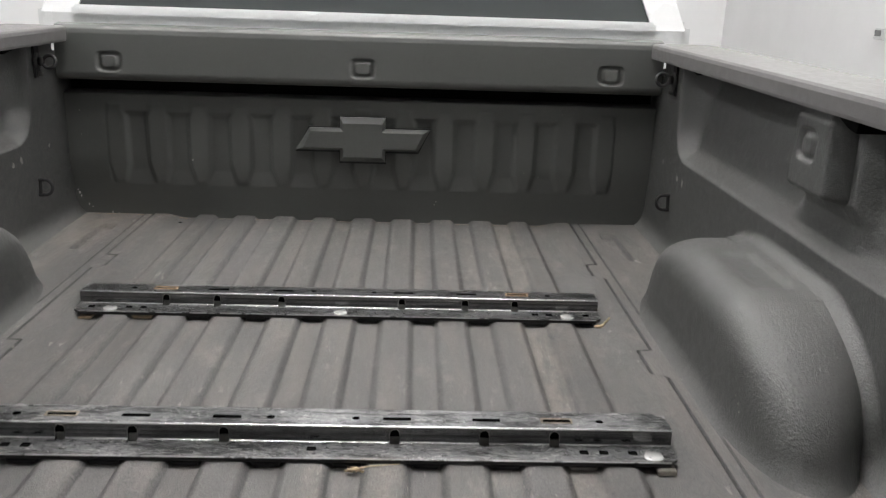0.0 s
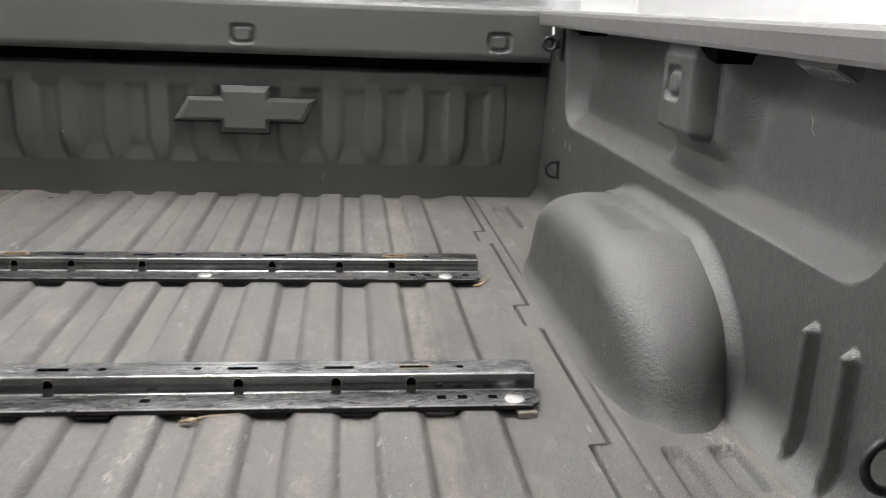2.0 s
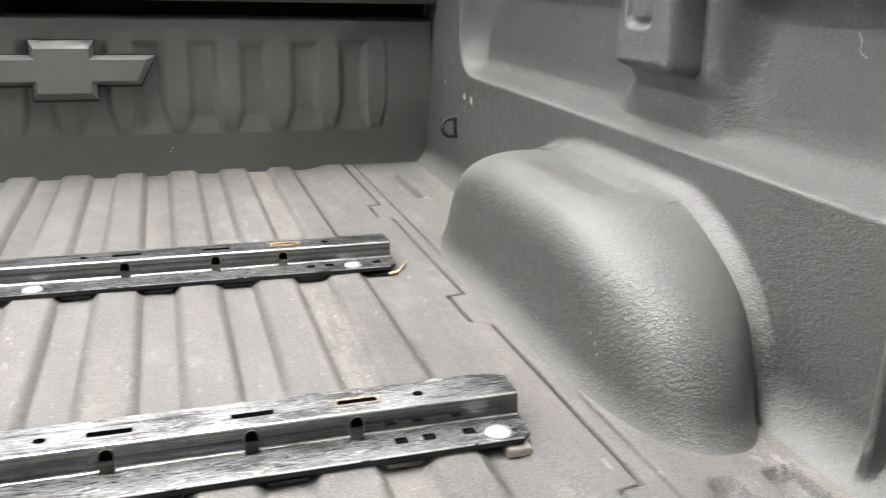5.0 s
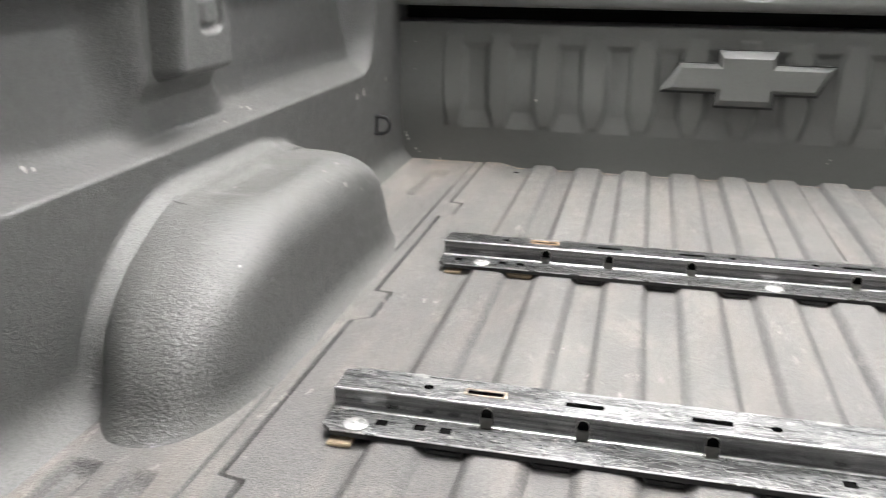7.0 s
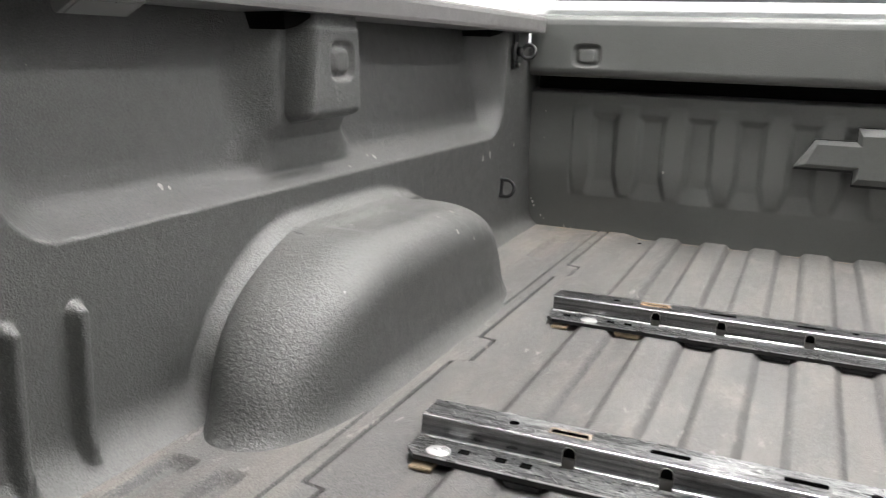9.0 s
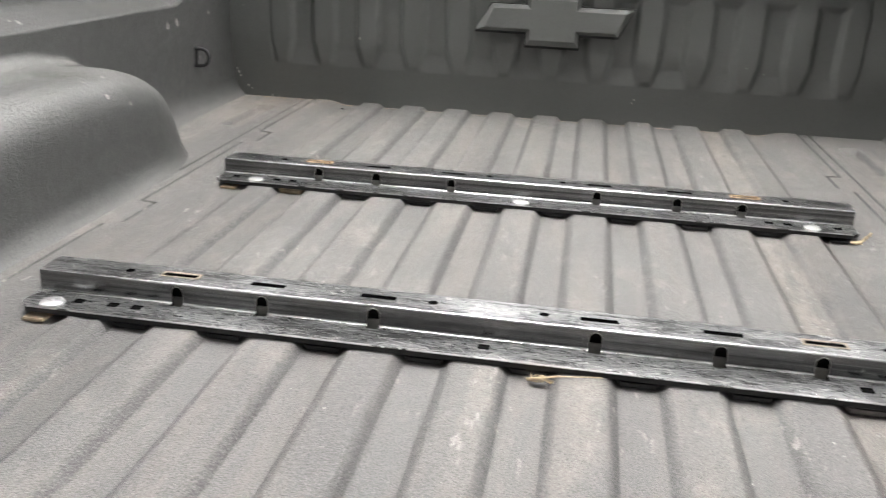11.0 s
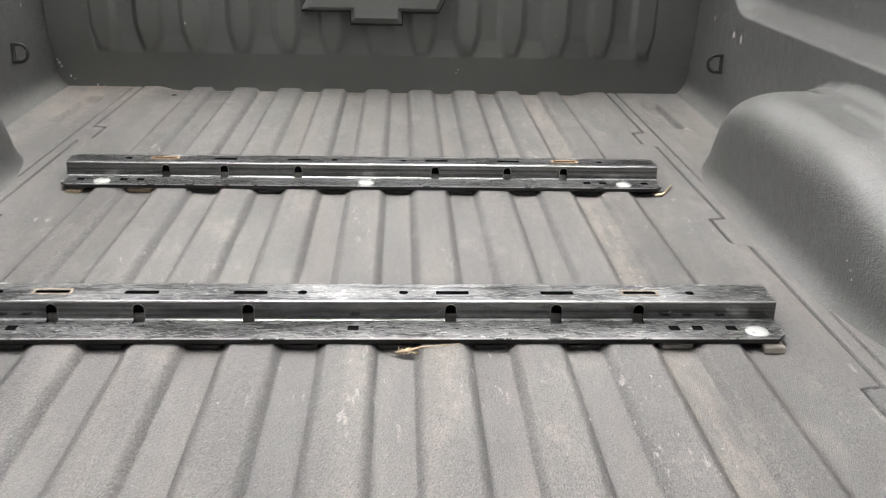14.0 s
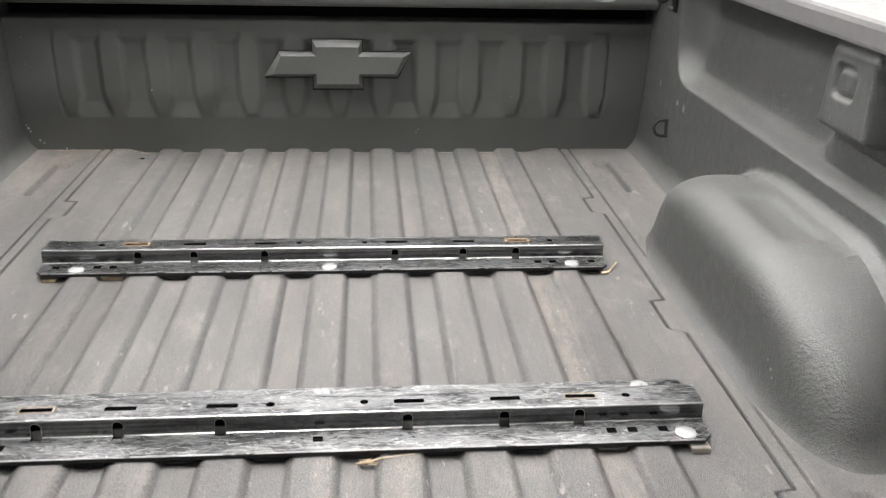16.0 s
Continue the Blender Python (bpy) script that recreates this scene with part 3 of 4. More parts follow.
# headboard: pressed panel with upright ribs and a box across its top
def panel_y(x, z):
    """Pressed panel: upright tongues with rounded feet stand between sunken flutes that ramp out below."""
    y = 1.303 + 0.029 * (1 - soft(0.0, 0.2, z))
    if abs(x) < 0.735:
        u = abs((abs(x) + PITCH / 2) % PITCH - PITCH / 2)
        ends = 1 - soft(0.722, 0.735, abs(x))
        # tongues narrow towards their blunt feet, and at their heads
        foot = min(1.0, max(0.0, (0.166 - z) / 0.06))
        wide = 0.0275 - 0.0145 * foot - 0.010 * soft(0.298, 0.322, z)
        tongue = 1 - soft(wide - 0.006, wide + 0.0125, u)
        # flutes are sunk to one depth, ramp out straight below and stop short above
        sunk = min(1.0, max(0.0, (z - 0.102) / 0.044)) * (1 - soft(0.300, 0.320, z))
        proud = soft(0.100, 0.118, z) * (1 - soft(0.332, 0.343, z))
        y += ends * ((1 - tongue) * 0.0100 * sunk - tongue * 0.003 * proud)
    # the panel turns back a little behind the box across its top
    y += 0.046 * soft(0.362, 0.378, z)
    return y


def head_columns():
    return steps(-0.845, 0.845, 620)


vs = steps(-0.005, 0.095, 14) + steps(0.099, 0.338, 84) + steps(0.341, 0.378, 12) + [0.39, 0.4055]
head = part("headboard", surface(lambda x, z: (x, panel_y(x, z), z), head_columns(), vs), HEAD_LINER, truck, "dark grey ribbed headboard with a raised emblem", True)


def box_face(x, v):
    prof = [(0.0, 1.352, 0.406), (0.06, 1.300, 0.405), (0.10, 1.275, 0.4045), (0.14, 1.264, 0.4065), (0.18, 1.2565, 0.411), (0.21, 1.252, 0.4185), (0.24, 1.2508, 0.427), (0.75, 1.2545, 0.530), (0.82, 1.258, 0.543), (0.88, 1.267, 0.551), (0.94, 1.30, 0.5555), (1.0, 1.352, 0.552)]
    for a, b in zip(prof, prof[1:]):
        if v <= b[0]:
            t = (v - a[0]) / (b[0] - a[0])
            y, z = a[1] + t * (b[1] - a[1]), a[2] + t * (b[2] - a[2])
            break
    if y < 1.27:
        for px in (-0.69, 0.0, 0.69):
            dx, dz = abs(x - px) / 0.037, abs(z - 0.457) / 0.029
            r = (dx ** 4 + dz ** 4) ** 0.25
            y += 0.008 * (1 - soft(0.8, 1.0, r)) - 0.007 * (1 - soft(0.5, 0.64, r))
    return x, y, z


hv = steps(0, 0.24, 12) + steps(0.244, 0.75, 60) + steps(0.76, 1.0, 16)
part("headboard_box", surface(box_face, steps(-0.834, 0.834, 440), hv), HEAD_LINER, truck, "grey box beam with three oval pockets", True)
# black strip added as the shade below the box beam
part("gap_shade", box(-0.83, 0.83, 1.334, 1.340, 0.366, 0.405), DARK_GAP, truck, "black strip standing in for the shade under the box beam")
part("front_wall", box(-0.845, 0.845, 1.352, 1.366, -0.05, 0.545), WHITE_PAINT, truck)


def emblem():
    """A plain raised cross with slanted ends."""
    bm = bmesh.new()
    out = [(-0.192, 0.222), (-0.153, 0.286), (-0.066, 0.286), (-0.066, 0.3175), (0.064, 0.3175), (0.064, 0.286), (0.192, 0.286), (0.157, 0.222), (0.064, 0.222), (0.064, 0.190), (-0.066, 0.190), (-0.066, 0.222)]
    inset = [(-0.168, 0.231), (-0.147, 0.277), (-0.056, 0.277), (-0.056, 0.301), (0.054, 0.301), (0.054, 0.277), (0.172, 0.277), (0.15, 0.231), (0.054, 0.231), (0.054, 0.205), (-0.056, 0.205), (-0.056, 0.231)]
    back = [bm.verts.new((x, 1.318, z)) for x, z in out]
    mid = [bm.verts.new((x, 1.289, z)) for x, z in out]
    front = [bm.verts.new((x, 1.276, z)) for x, z in inset]
    n = len(out)
    for i in range(n):
        j = (i + 1) % n
        bm.faces.new((back[i], back[j], mid[j], mid[i]))
        bm.faces.new((mid[i], mid[j], front[j], front[i]))
    bm.faces.new(front)
    raised = part("raised_emblem", bm, HEAD_LINER, head, "plain raised cross-shaped emblem")
    # black plate behind the emblem, put in as the shade round its edges
    emblem_shade = bmesh.new()
    cx, cz = 0.0, 0.257
    wider = [(x + math.copysign(0.0022, x - cx), z + math.copysign(0.0022 if z > cz else 0.0065, z - cz)) for x, z in out]
    a = [emblem_shade.verts.new((x, 1.318, z)) for x, z in wider]
    b = [emblem_shade.verts.new((x, 1.2955, z)) for x, z in wider]
    for i in range(n):
        j = (i + 1) % n
        emblem_shade.faces.new((a[i], a[j], b[j], b[i]))
    emblem_shade.faces.new(b)
    part("emblem_shade", emblem_shade, BLACK, raised, "thin black plate standing in for the shade round the emblem")


emblem()

# tie-downs
def arc_points(c, r, a0, a1, n, plane, squash=1.0):
    pts = []
    for a in steps(a0, a1, n):
        u, v = r * math.cos(a), squash * r * math.sin(a)
        pts.append((c[0] + u * plane[0][0] + v * plane[1][0], c[1] + u * plane[0][1] + v * plane[1][1], c[2] + u * plane[0][2] + v * plane[1][2]))
    return pts


def d_ring(sign, y, z, r=0.021):
    c = (sign * (0.824 if r < 0.025 else 0.812), y, z)
    ob = part("d_ring", tube(arc_points(c, r, -math.pi / 2, math.pi / 2, 14, ((-sign, 0, 0), (0, 0.15, 1))), 0.0042 if r < 0.025 else 0.0056), BLACK, truck, "black steel tie-down ring", True)
    part("ring_bar", tube([(sign * 0.836, y - 0.15 * r, z - 1.15 * r), (sign * 0.836, y + 0.15 * r, z + 1.15 * r)], 0.004 if r < 0.025 else 0.006), BLACK, ob)
    for end in (-1, 1):
        part("ring_stub", tube([(c[0], y + 0.15 * end * r, z + end * r), (sign * 0.846, y + 0.15 * end * r, z + end * r)], 0.0045 if r < 0.025 else 0.006), BLACK, ob)


def eye_bolt(sign, y, z):
    base = part("eye_bolt", disc((sign * 0.838, y, z), (-sign, 0, 0), 0.022, 0.008, 0.002, 20), BLACK, truck, "black removable eye bolt", True)
    part("backing_plate", box(*sorted((sign * 0.834, sign * 0.842)), y - 0.017, y + 0.017, z - 0.042, z + 0.042, 0.003), BLACK, base)
    part("pin", disc((sign * 0.832, y, z - 0.032), (-sign, 0, 0), 0.006, 0.010, 0.002, 14), DULL, base, "dull steel release pin", True)
    part("shank", disc((sign * 0.83, y, z), (-sign, 0, 0), 0.012, 0.012, 0.001, 16), BLACK, base, "", True)
    part("eye", tube(arc_points((sign * 0.803, y, z), 0.0165, 0, 2 * math.pi * 23 / 24, 23, ((-1, 0, 0), (0, 0.35, 0.94))), 0.0048, 8, True), BLACK, base, "", True)


for sgn in (-1, 1):
    d_ring(sgn, 1.085, 0.14, 0.0195)
    d_ring(sgn, -0.412, 0.130, 0.0255)
    eye_bolt(sgn, 1.14, 0.462)
    eye_bolt(sgn, -0.365 if sgn > 0 else -0.40, 0.432)

# tailgate, lowered
gate = part("tailgate", box(-0.80, 0.80, -1.40, -0.835, -0.065, 0.0, 0.012), CAP_PLASTIC, truck, "lowered grey lined tailgate")
for k in range(9):
    part("tailgate_rib", box(-0.57 + 0.13 * k, -0.51 + 0.13 * k, -1.34, -0.88, -0.004, 0.007, 0.003), FLOOR_LINER, gate)

# cab back with its window
CY = 1.47
part("cab_wall", box(-0.95, 0.95, CY, CY + 0.03, -0.40, 0.585, 0.01), WHITE_PAINT, truck, "white painted back of the cab")
for sgn in (-1, 1):
    bm = bmesh.new()
    lo, hi = sgn * 0.95, sgn * 0.78
    q = [(lo, CY, 0.575), (sgn * 0.852, CY, 0.575), (sgn * 0.69, CY + 0.16, 1.02), (hi, CY + 0.18, 1.08)]
    for d in (0.0, 0.05):
        [bm.verts.new((x, y + d, z)) for x, y, z in q]
    bm.verts.ensure_lookup_table()
    v = bm.verts
    for f in ((0, 1, 2, 3), (4, 5, 6, 7), (0, 1, 5, 4), (1, 2, 6, 5), (2, 3, 7, 6), (3, 0, 4, 7)):
        bm.faces.new([v[i] for i in f])
    part("cab_pillar", bm, WHITE_PAINT, truck)
    part("cab_side", box(*sorted((sgn * 0.93, sgn * 0.98)), CY + 0.03, 3.2, -0.42, 0.60, 0.02), WHITE_PAINT, truck)
part("cab_roof", box(-0.80, 0.80, CY + 0.15, 2.9, 1.02, 1.08, 0.02), WHITE_PAINT, truck)
win = part("rear_window", surface(lambda x, v: (x * (0.852 - 0.165 * v), CY + 0.02 + 0.16 * v, 0.585 + 0.44 * v), steps(-1, 1, 4), steps(0, 1, 4)), GLASS, truck, "dark tinted rear window")
solid(win, 0.005)
part("window_sill", box(-0.86, 0.86, CY - 0.012, CY + 0.03, 0.565, 0.598, 0.008), WHITE_PAINT, truck, "white strip below the rear window")
part("cab_front", box(-0.95, 0.95, 3.2, 3.25, -0.42, 0.9, 0.02), BLACK, truck)
# running gear
part("frame_rail", box(-0.5, 0.5, -1.0, 3.2, -0.28, -0.06, 0.02), BLACK, truck)
for sx in (-1, 1):
    for wy in (0.315, 3.6):
        tyre = part("wheel", disc((sx * 0.72, wy, -0.53), (sx, 0, 0), 0.40, 0.26, 0.0, 40), RUBBER, truck, "black tyre", True)
        part("rim", disc((sx * 0.96, wy, -0.53), (sx, 0, 0), 0.23, 0.03, 0.0, 24), ZINC, tyre, "silver rim")


# ---- the hitch rails ----
def slot_loop(x0, x1, s0, s1, r, n=5):
    """Outline of a rounded slot."""
    pts = []
    for cx, cs, a0 in ((x1 - r, s1 - r, 0), (x0 + r, s1 - r, 90), (x0 + r, s0 + r, 180), (x1 - r, s0 + r, 270)):
        for k in range(n + 1):
            a = radians(a0 + 90 * k / n)
            pts.append((cx + r * math.cos(a), cs + r * math.sin(a)))
    return pts


def strip(bm, a, b, outer, holes=()):
    """A flat strip of the section from a to b (y, z): its outline and its holes, along x and across."""
    length = math.hypot(b[0] - a[0], b[1] - a[1])
    edges = []
    for loop in [outer, *holes]:
        ring = [bm.verts.new((x, a[0] + s / length * (b[0] - a[0]), a[1] + s / length * (b[1] - a[1]))) for x, s in loop]
        edges += [bm.edges.new((ring[i], ring[(i + 1) % len(ring)])) for i in range(len(ring))]
    bmesh.ops.triangle_fill(bm, use_beauty=True, use_dissolve=False, edges=edges)


def hitch_rail(y, front_bolts, back_bolts, squares, label):
    L = 0.551
    t = thing("hitch_rail", (0, y, TOP), label, "hitch rail", "hitch rails across the bed")
    bm = bmesh.new()
    slots, hw, top = (-0.371, -0.264, -0.128, 0.128, 0.264, 0.371), 0.0072, 0.0188
    tops = [slot_loop(x - 0.0215, x + 0.0215, 0.0165, 0.0265, 0.002, 2) for x in (-0.377, -0.265, -0.128, 0.131, 0.268, 0.377)]
    tops += [slot_loop(x - 0.006, x + 0.006, 0.0165, 0.0275, 0.0054) for x in (-0.444, -0.062, 0.068, 0.444)]
    low = [slot_loop(x - 0.0068, x + 0.0068, 0.0215, 0.0335, 0.0012, 2) for x in squares]
    z0, z1 = TOP + 0.0068, TOP + 0.0325
    # front flange, notched where the web's slots run down into it
    wide = 0.046
    edge = [(-L + 0.012, 0), (L - 0.012, 0), (L, 0.012), (L, wide)]
    for x in reversed(slots):
        edge += [(x + hw, wide), (x + hw, wide - 0.005), (x - hw, wide - 0.005), (x - hw, wide)]
    strip(bm, (y - 0.041, z0), (y + 0.005, z0), edge + [(-L, wide), (-L, 0.012)], low)
    def bend(cy, cz, r, a0, a1, spans):
        """A rounded bend about (cy, cz), in five flats."""
        arc = [(cy + r * math.cos(radians(a0 + (a1 - a0) * k / 5)), cz + r * math.sin(radians(a0 + (a1 - a0) * k / 5))) for k in range(6)]
        for a, b in zip(arc, arc[1:]):
            d = math.hypot(b[0] - a[0], b[1] - a[1])
            for x0, x1 in spans:
                strip(bm, a, b, [(x0, 0), (x1, 0), (x1, d), (x0, d)])
    ends = [-L] + [e for x in slots for e in (x - hw, x + hw)] + [L]
    whole = [(-L, L)]
    bend(y + 0.005, z0 + 0.003, 0.003, -90, 0, list(zip(ends[0::2], ends[1::2])))
    bend(y + 0.0125, z1 - 0.003, 0.003, 180, 90, whole)
    bend(y + 0.0565, z1 - 0.003, 0.003, 90, 0, whole)
    bend(y + 0.064, z0 + 0.003, 0.003, 180, 270, whole)
    edge = [(-L, 0)]
    for x in slots:
        edge += [(x - hw, 0)] + [(x - hw * math.cos(math.pi * k / 8), top - hw + hw * math.sin(math.pi * k / 8)) for k in range(9)] + [(x + hw, 0)]
    tall = math.hypot(0.0015, z1 - z0 - 0.006)
    strip(bm, (y + 0.008, z0 + 0.003), (y + 0.0095, z1 - 0.003), edge + [(L, 0), (L, tall), (-L, tall)])
    for a, b, holes in (((y + 0.0125, z1), (y + 0.0565, z1), tops), ((y + 0.0595, z1 - 0.003), (y + 0.061, z0 + 0.003), ()), ((y + 0.064, z0), (y + 0.112, z0), ())):
        d = math.hypot(b[0] - a[0], b[1] - a[1])
        strip(bm, a, b, [(-L, 0), (L, 0), (L, d), (-L, d)], holes)
    bmesh.ops.remove_doubles(bm, verts=bm.verts[:], dist=0.00005)
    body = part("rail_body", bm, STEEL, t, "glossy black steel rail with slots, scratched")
    solid(body, 0.0058, -1.0)
    # black block added inside the rail as the shade behind its slots
    part("slot_shade", box(-L + 0.004, L - 0.004, y + 0.0165, y + 0.053, TOP + 0.0004, z1 - 0.0085), DARK_GAP, t, "black block standing in for the shade inside the rail")
    # thin black strip that darkens the front edge
    part("front_edge", box(-L + 0.0125, L - 0.0125, y - 0.0422, y - 0.0411, TOP + 0.0006, z0 - 0.0006), BLACK, t, "thin black strip along the front edge")
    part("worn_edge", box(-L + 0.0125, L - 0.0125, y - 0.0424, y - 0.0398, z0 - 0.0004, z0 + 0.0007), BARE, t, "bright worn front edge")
    # black blocks set in the square holes as their shade
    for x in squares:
        part("hole_shade", box(x - 0.0062, x + 0.0062, y - 0.041 + 0.0221, y - 0.041 + 0.0329, TOP + 0.0008, z0 - 0.0012), DARK_GAP, t, "black block standing in for the shade in a square hole")
    for x in slots:
        # added grey block stands for the lit floor seen through the slot
        part("slot_fill", box(x - hw, x + hw, y + 0.0112, y + 0.0152, TOP + 0.0012, TOP + 0.0135, 0.001), DULL, t)
        rim = [(x - hw * math.cos(math.pi * k / 12), y + 0.0085, z0 + 0.003 + top - hw + hw * math.sin(math.pi * k / 12)) for k in range(13)]
        part("slot_edge", tube([(x - hw, y + 0.0078, z0 + 0.004)] + rim + [(x + hw, y + 0.0078, z0 + 0.004)], 0.00045, 5), DULL, t, "dull worn edge of a slot", True)
    for x in front_bolts:
        part("bolt_head", disc((x, y - 0.026, z0), (0, 0, 1), 0.0145, 0.0032, 0.0012), BOLT, t, "bright white bolt head", True)
    for x in back_bolts:
        part("bolt_head", disc((x, y + 0.092, z0), (0, 0, 1), 0.0138, 0.0055, 0.0015), BOLT, t, "bright white bolt head", True)
    for x in (-0.377, 0.377):
        rim = bmesh.new()
        for a, b, c, d in ((-0.0245, 0.0245, 0.0276, 0.0296), (-0.0245, 0.0245, 0.0397, 0.0425), (-0.0245, -0.0216, 0.0296, 0.0397), (0.0216, 0.0245, 0.0296, 0.0397)):
            box(x + a, x + b, y + c, y + d, z1 - 0.002, z1 + (0.0008 if y < 0.3 else 0.0018), 0.0, rim)
        part("slot_rim", rim, RUST if y > 0.3 else FAINT, t, "rusty orange edge of a slot" if y > 0.3 else "faintly rusted edge of a slot")
    return t


hitch_rail(0.0, (-0.514, 0.516), (-0.47, 0.004, 0.484), (-0.487, -0.443, -0.413, 0.005, 0.413, 0.443, 0.487), "long black steel hitch rail with a scuffed slotted top")
hitch_rail(0.563, (-0.478, 0.0, 0.480), (), (-0.52, -0.443, -0.413, 0.413, 0.443, 0.522), "long glossy black hitch rail bolted across the ribbed floor")


def spacer(x, y, material, label):
    ob = part("spacer", box(x - 0.0215, x + 0.0215, y - 0.0405, y + 0.105, TOP - DEEP + 0.0004, TOP + 0.0005, 0.003), material)
    tagged(ob, label, "spacer", "spacers under the rails")


for k in range(-4, 4):
    gx = PITCH * (k + 0.5)
    spacer(gx, 0.0, DULL if k == 3 else BLACK, "dull grey steel spacer in a floor groove" if k == 3 else "black plastic spacer in a floor groove under a rail")
    spacer(gx, 0.563, TAN if k == -4 else BLACK, "tan wooden spacer in a floor groove" if k == -4 else "black plastic spacer in a floor groove under a rail")


# the ends of the rails rest on small plates
for x, y, m, lab in ((0.531, -0.047, ZINC, "small zinc plate under the end of a rail"), (-0.527, -0.045, TAN, "small tan plate under the end of a rail"),
                     (-0.525, 0.522, TAN, "small tan wooden shim under the end of a rail"), (0.52, 0.525, BLACK, "small dark shim under the end of a rail")):
    ob = part("shim", box(x - 0.0135, x + 0.0135, y - 0.005, y + 0.09, TOP - DEEP + 0.0012, TOP - (0.0002 if m is ZINC else 0.0045), 0.001), m)
    tagged(ob, lab, "shim", "shims under the rail ends")


def fibre(name, points, radius, label):
    pts = [Vector(p) for p in points]
    fine = []
    for i in range(len(pts) - 1):
        p0, p1, p2, p3 = pts[max(0, i - 1)], pts[i], pts[i + 1], pts[min(len(pts) - 1, i + 2)]
        for k in range(6):
            t = k / 6
            fine.append(0.5 * ((2 * p1) + (p2 - p0) * t + (2 * p0 - 5 * p1 + 4 * p2 - p3) * t * t + (3 * p1 - p0 - 3 * p2 + p3) * t ** 3))
    fine.append(pts[-1])
    n = len(fine)
    return tube(fine, [radius * (0.35 + 0.65 * math.sin(math.pi * min(1, (i + 2) / (n * 0.6)) * 0.9)) for i in range(n)], 6)


strand = thing("frayed_strand", (0.10, -0.055, 0.004), "frayed yellow fibre strand lying under the steel rail", "strand")
part("strand", fibre("strand", ((0.067, -0.052, 0.006), (0.078, -0.056, 0.0105), (0.092, -0.0535, 0.0125), (0.107, -0.051, 0.0125), (0.124, -0.0495, 0.0135), (0.137, -0.0475, 0.0135)), 0.0011, ""), STRAW, strand, "", True)
part("knot", fibre("knot", ((0.062, -0.050, 0.003), (0.068, -0.056, 0.006), (0.075, -0.051, 0.009), (0.081, -0.057, 0.006), (0.088, -0.054, 0.004)), 0.0021, ""), STRAW, strand, "", True)
part("husk", fibre("husk", ((0.058, -0.053, 0.004), (0.064, -0.057, 0.0075), (0.072, -0.058, 0.009), (0.081, -0.0565, 0.0075), (0.086, -0.053, 0.005)), 0.0021, ""), TAN, strand, "dull brown crumpled husk", True)
wild = random.Random(21)
for _ in range(7):
    a = Vector((wild.uniform(0.058, 0.085), wild.uniform(-0.058, -0.050), wild.uniform(0.004, 0.009)))
    b = a + Vector((wild.uniform(-0.016, 0.016), wild.uniform(-0.009, 0.004), wild.uniform(-0.001, 0.006)))
    part("wisp", fibre("wisp", (a, (a + b) / 2 + Vector((0, wild.uniform(-0.003, 0.003), 0.003)), b), 0.0006, ""), STRAW, strand, "", True)
tuft = thing("frayed_tuft", (0.56, 0.545, 0.004), "frayed yellow fibre tuft at the end of a rail", "strand")
part("tuft", fibre("tuft", ((0.536, 0.520, 0.005), (0.546, 0.517, 0.006), (0.554, 0.522, 0.008), (0.562, 0.530, 0.011), (0.571, 0.540, 0.017)), 0.0034, ""), STRAW, tuft, "", True)
for a, b in (((0.556, 0.527, 0.009), (0.57, 0.535, 0.014)), ((0.562, 0.531, 0.010), (0.572, 0.536, 0.018)), ((0.545, 0.521, 0.006), (0.553, 0.514, 0.004))):
    mid = (Vector(a) + Vector(b)) / 2 + Vector((0, 0, 0.003))
    part("wisp", fibre("wisp", (a, mid, b), 0.0012, ""), STRAW, tuft, "", True)


part("drain_hole", disc((-0.529, 1.275, floor_height(-0.529, 1.275) + 0.0002), (0, 0, 1), 0.0065, 0.0006, 0.0, 16), DARK_GAP, truck, "small black drain hole")


# crumbs and flakes on the floor
def flakes(name, spots, material, label, lift):
    bm = bmesh.new()
    for x, y, r in spots:
        z = floor_height(x, y) + lift
        n = random.randint(4, 6)
        a0 = random.uniform(0, 6.28)
        sx, sy = r * random.uniform(0.5, 1.0), r * random.uniform(0.8, 1.8)
        ring = [bm.verts.new((x + sx * math.cos(a0 + 6.283 * k / n) * random.uniform(0.6, 1.1), y + sy * math.sin(a0 + 6.283 * k / n) * random.uniform(0.6, 1.1), z)) for k in range(n)]
        tip = bm.verts.new((x, y, z + r * 0.35))
        for k in range(n):
            bm.faces.new((ring[k], ring[(k + 1) % n], tip))
    return tagged(part(name, bm, material), label, "debris", kind="stuff")


rnd = random.Random(7)
spots = [(rnd.uniform(-0.62, 0.62), rnd.uniform(-0.6, 1.3), rnd.uniform(0.0004, 0.0012)) for _ in range(200)]
spots += [(rnd.gauss(0.408, 0.013), rnd.gauss(0.28, 0.16), rnd.uniform(0.0006, 0.0018)) for _ in range(70)]
spots += [(rnd.gauss(0.40, 0.02), rnd.uniform(0.65, 1.25), rnd.uniform(0.0006, 0.0024)) for _ in range(50)]
spots += [(rnd.gauss(0.40, 0.05), rnd.uniform(-0.5, 1.1), rnd.uniform(0.0007, 0.002)) for _ in range(70)]
spots += [(rnd.gauss(0.405, 0.012), rnd.uniform(0.15, 0.5), rnd.uniform(0.0015, 0.0034)) for _ in range(16)]
spots += [(rnd.uniform(-0.5, 0.62), rnd.uniform(-0.5, 1.25), rnd.uniform(0.001, 0.002)) for _ in range(40)]
flakes("crumbs", spots, CHIP, "scattered pale crumbs and paint flakes on the floor", 0.0002)


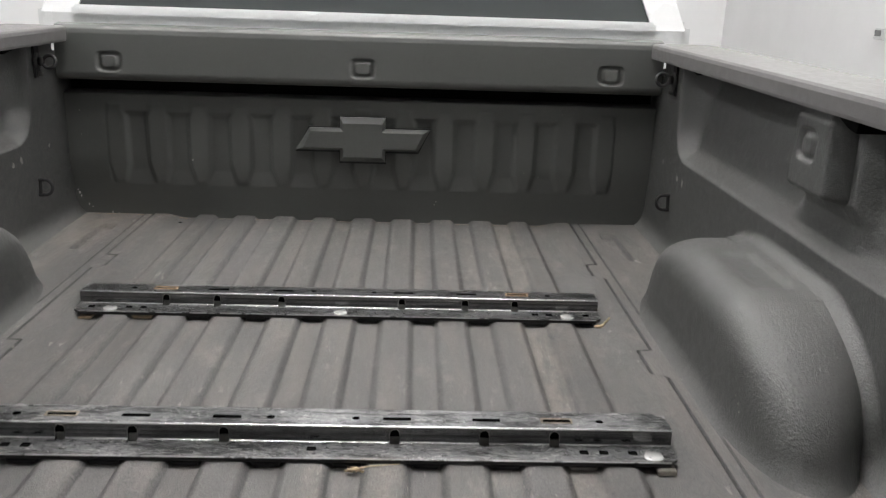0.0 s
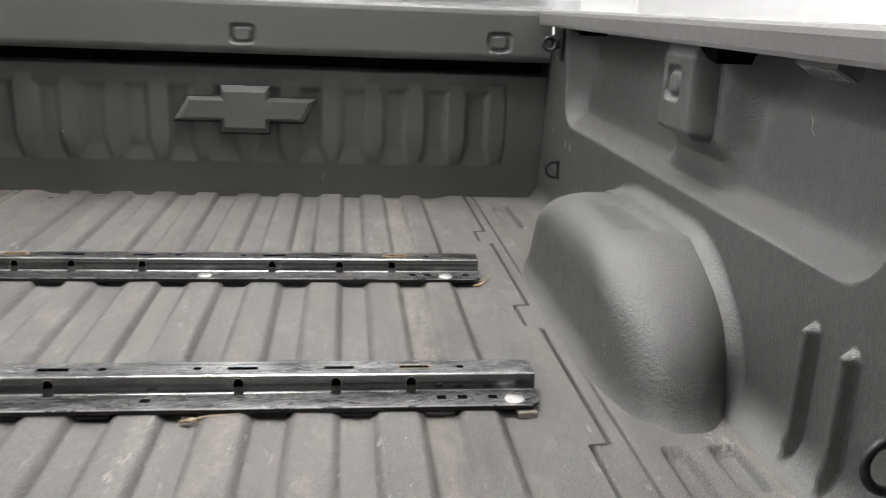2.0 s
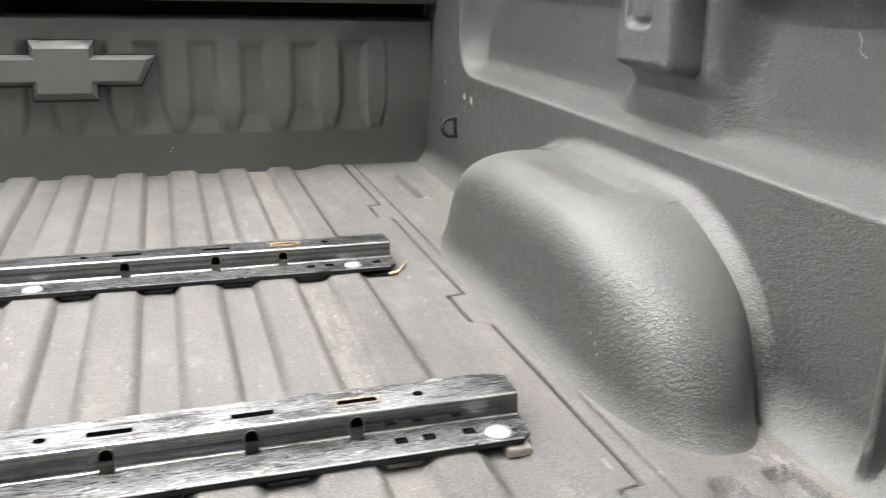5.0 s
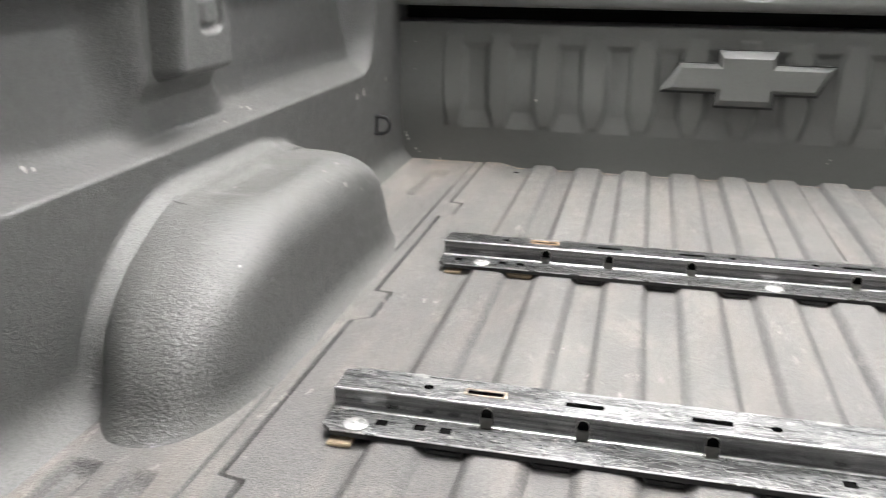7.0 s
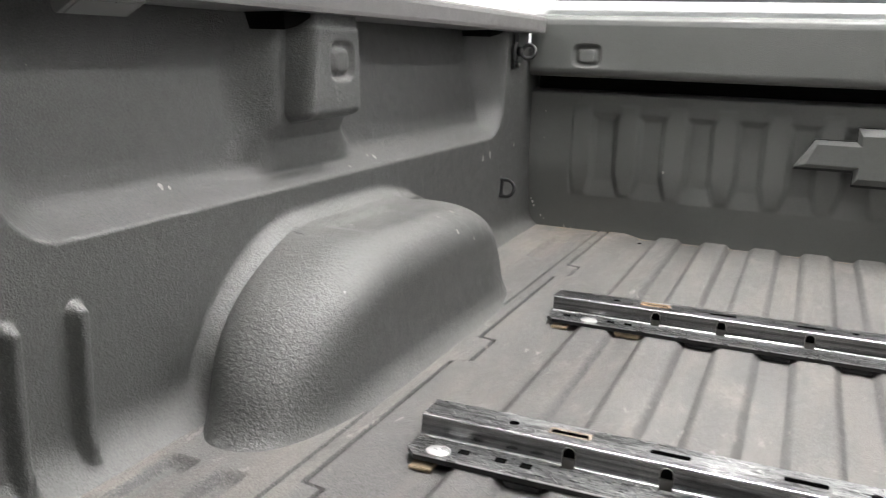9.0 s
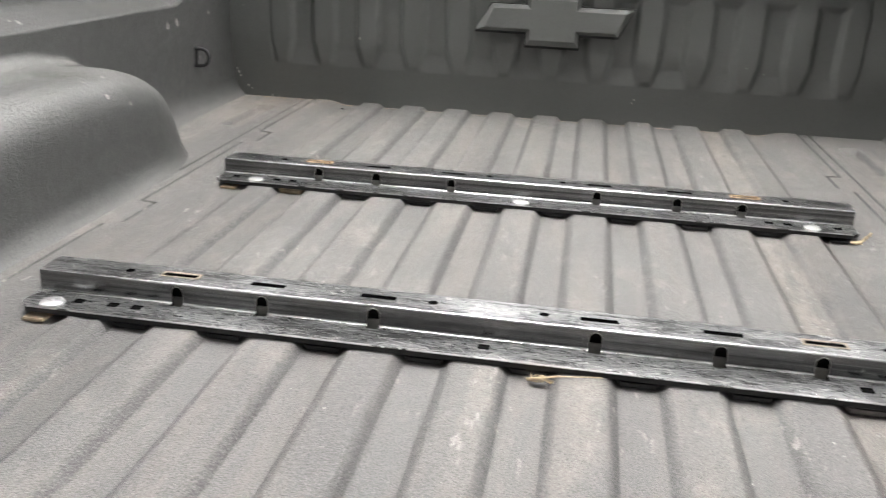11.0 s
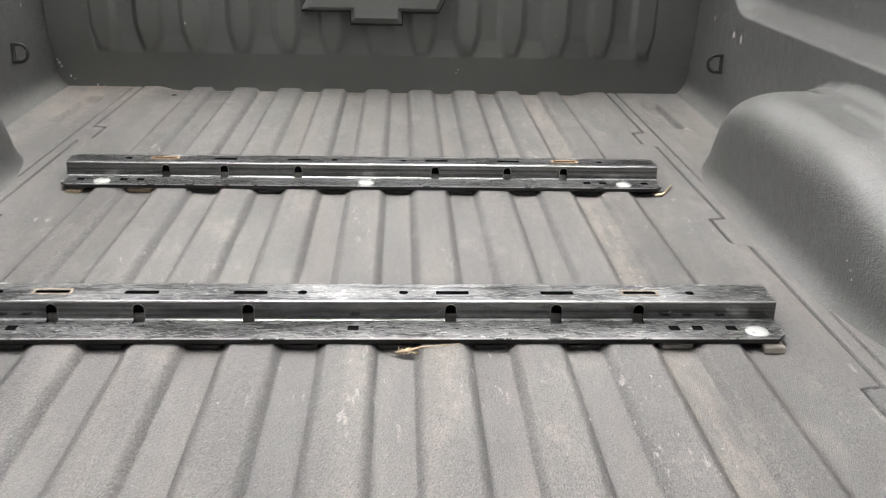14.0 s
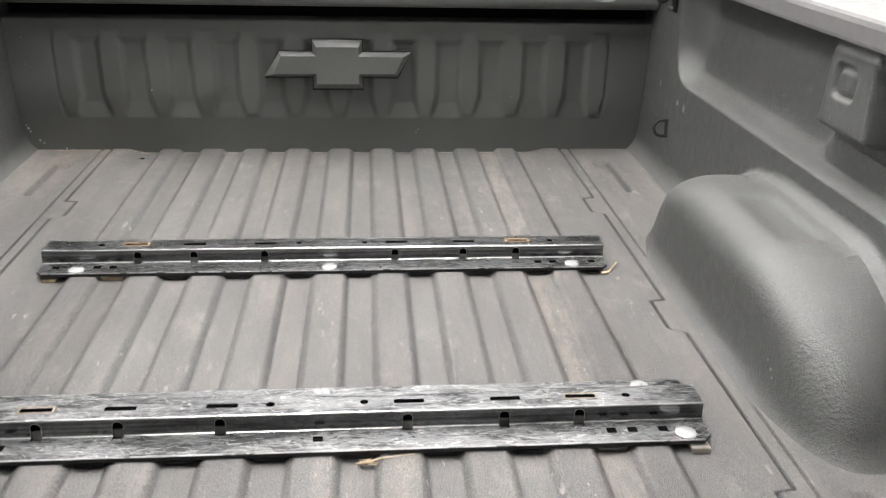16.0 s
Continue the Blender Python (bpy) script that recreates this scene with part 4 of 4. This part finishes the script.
# pale rubbed spots on the walls
def scuff_mark(place, normal, r, seed):
    q = Vector(normal).to_track_quat("Z", "Y")
    rr = random.Random(seed)
    bm = bmesh.new()
    n = 9
    ring = [bm.verts.new(Vector(place) + q @ Vector((r * rr.uniform(0.55, 1.1) * math.cos(6.283 * k / n), r * 1.3 * rr.uniform(0.55, 1.1) * math.sin(6.283 * k / n), 0))) for k in range(n)]
    tip = bm.verts.new(Vector(place) + q @ Vector((0, 0, 0.0009)))
    for k in range(n):
        bm.faces.new((ring[k], ring[(k + 1) % n], tip))
    part("scuff_mark", bm, CHIP, truck, "pale rubbed spot")


for i, (sx, y, z, r) in enumerate(((1, 1.035, 0.218, 0.0075), (1, 0.990, 0.214, 0.009), (1, 1.175, 0.235, 0.006), (-1, 0.955, 0.225, 0.008), (-1, 1.0, 0.229, 0.0085), (-1, 1.17, 0.236, 0.005))):
    scuff_mark((sx * 0.8385, y, z), (-sx, 0, 0), r, i)
for i, (sx, p, v, r) in enumerate(((1, 0.367, 0.2235, 0.0022), (1, 0.372, 0.25, 0.002), (1, 0.365, 0.19, 0.002), (1, 0.462, 0.04, 0.0022), (-1, 0.608, 0.83, 0.005), (-1, 0.543, 0.83, 0.003), (-1, 0.548, 0.64, 0.0045), (-1, 0.583, 0.543, 0.003), (-1, 0.377, 1.21, 0.004))):
    here = Vector(arch_point(p, v))
    n = (Vector(arch_point(p, v + 0.01)) - here).cross(Vector(arch_point(p + 0.01, v)) - here).normalized()
    if n.x > 0:
        n = -n
    here += 0.0004 * n
    scuff_mark((sx * here.x, here.y, here.z), (sx * n.x, n.y, n.z), r, 40 + i)
for i, (y, z, r) in enumerate(((-0.05, 0.293, 0.0045), (-0.038, 0.29, 0.003), (0.468, 0.277, 0.005), (0.452, 0.281, 0.003), (0.37, 0.272, 0.003))):
    here = Vector((wall_out(y, z), y, z))
    lean = (wall_out(y, z + 0.004) - wall_out(y, z - 0.004)) / 0.008
    n = Vector((-1, 0, lean)).normalized()
    here += 0.0005 * n
    scuff_mark((-here.x, here.y, here.z), (-n.x, n.y, n.z), r, 60 + i)
for i, (x, z, r) in enumerate(((-0.49, 0.18, 0.0032), (0.21, 0.058, 0.0022), (0.215, 0.068, 0.002))):
    scuff_mark((x, panel_y(x, z) - 0.0006, z), (0, -1, 0), r, 20 + i)

seam = [(PITCH * (k + 0.5) + rnd.uniform(-0.024, 0.024), 1.3215 + rnd.uniform(-0.002, 0.002), rnd.uniform(0.0012, 0.003)) for k in range(-5, 5) for _ in range(14)]
seam += [(rnd.uniform(-0.79, -0.53), 1.322 + rnd.uniform(-0.003, 0.002), rnd.uniform(0.0008, 0.0026)) for _ in range(90)]
seam += [(rnd.uniform(-0.77, -0.58), 1.335 - abs(rnd.gauss(0, 0.06)) - 0.012, rnd.uniform(0.0006, 0.0016)) for _ in range(80)]
flakes("seam_crumbs", seam, RUST, "rusty crumbs along the foot of the headboard", 0.0004)
# a broken bead of sealant along the foot of the headboard
for k in range(-4, 4):
    gx = PITCH * (k + 0.5)
    a, b = gx - rnd.uniform(0.008, 0.022), gx + rnd.uniform(0.006, 0.022)
    z = floor_height(gx, 1.3)
    part("sealant_bead", tube([(a + (b - a) * f, 1.3225 + rnd.uniform(-0.0008, 0.0008), z + 0.001) for f in steps(0, 1, 6)], [0.0005 + 0.0012 * rnd.random() for _ in range(7)], 6), CHIP, truck, "pale broken sealant", True)
for i, (x, z, r) in enumerate(((-0.832, 0.080, 0.0022), (-0.829, 0.071, 0.004), (-0.825, 0.061, 0.003), (-0.806, 0.036, 0.003), (-0.797, 0.028, 0.002), (-0.74, 0.012, 0.003), (-0.722, 0.010, 0.002))):
    scuff_mark((x, panel_y(x, z) - 0.002, z), (0.35, -0.9, 0.2), r, 80 + i)
part("scratch", fibre("scratch", ((0.8885, -0.036, 0.43), (0.8883, -0.042, 0.42), (0.8885, -0.041, 0.412), (0.8885, -0.052, 0.405)), 0.0009, ""), CHIP, truck, "pale curled scratch", True)
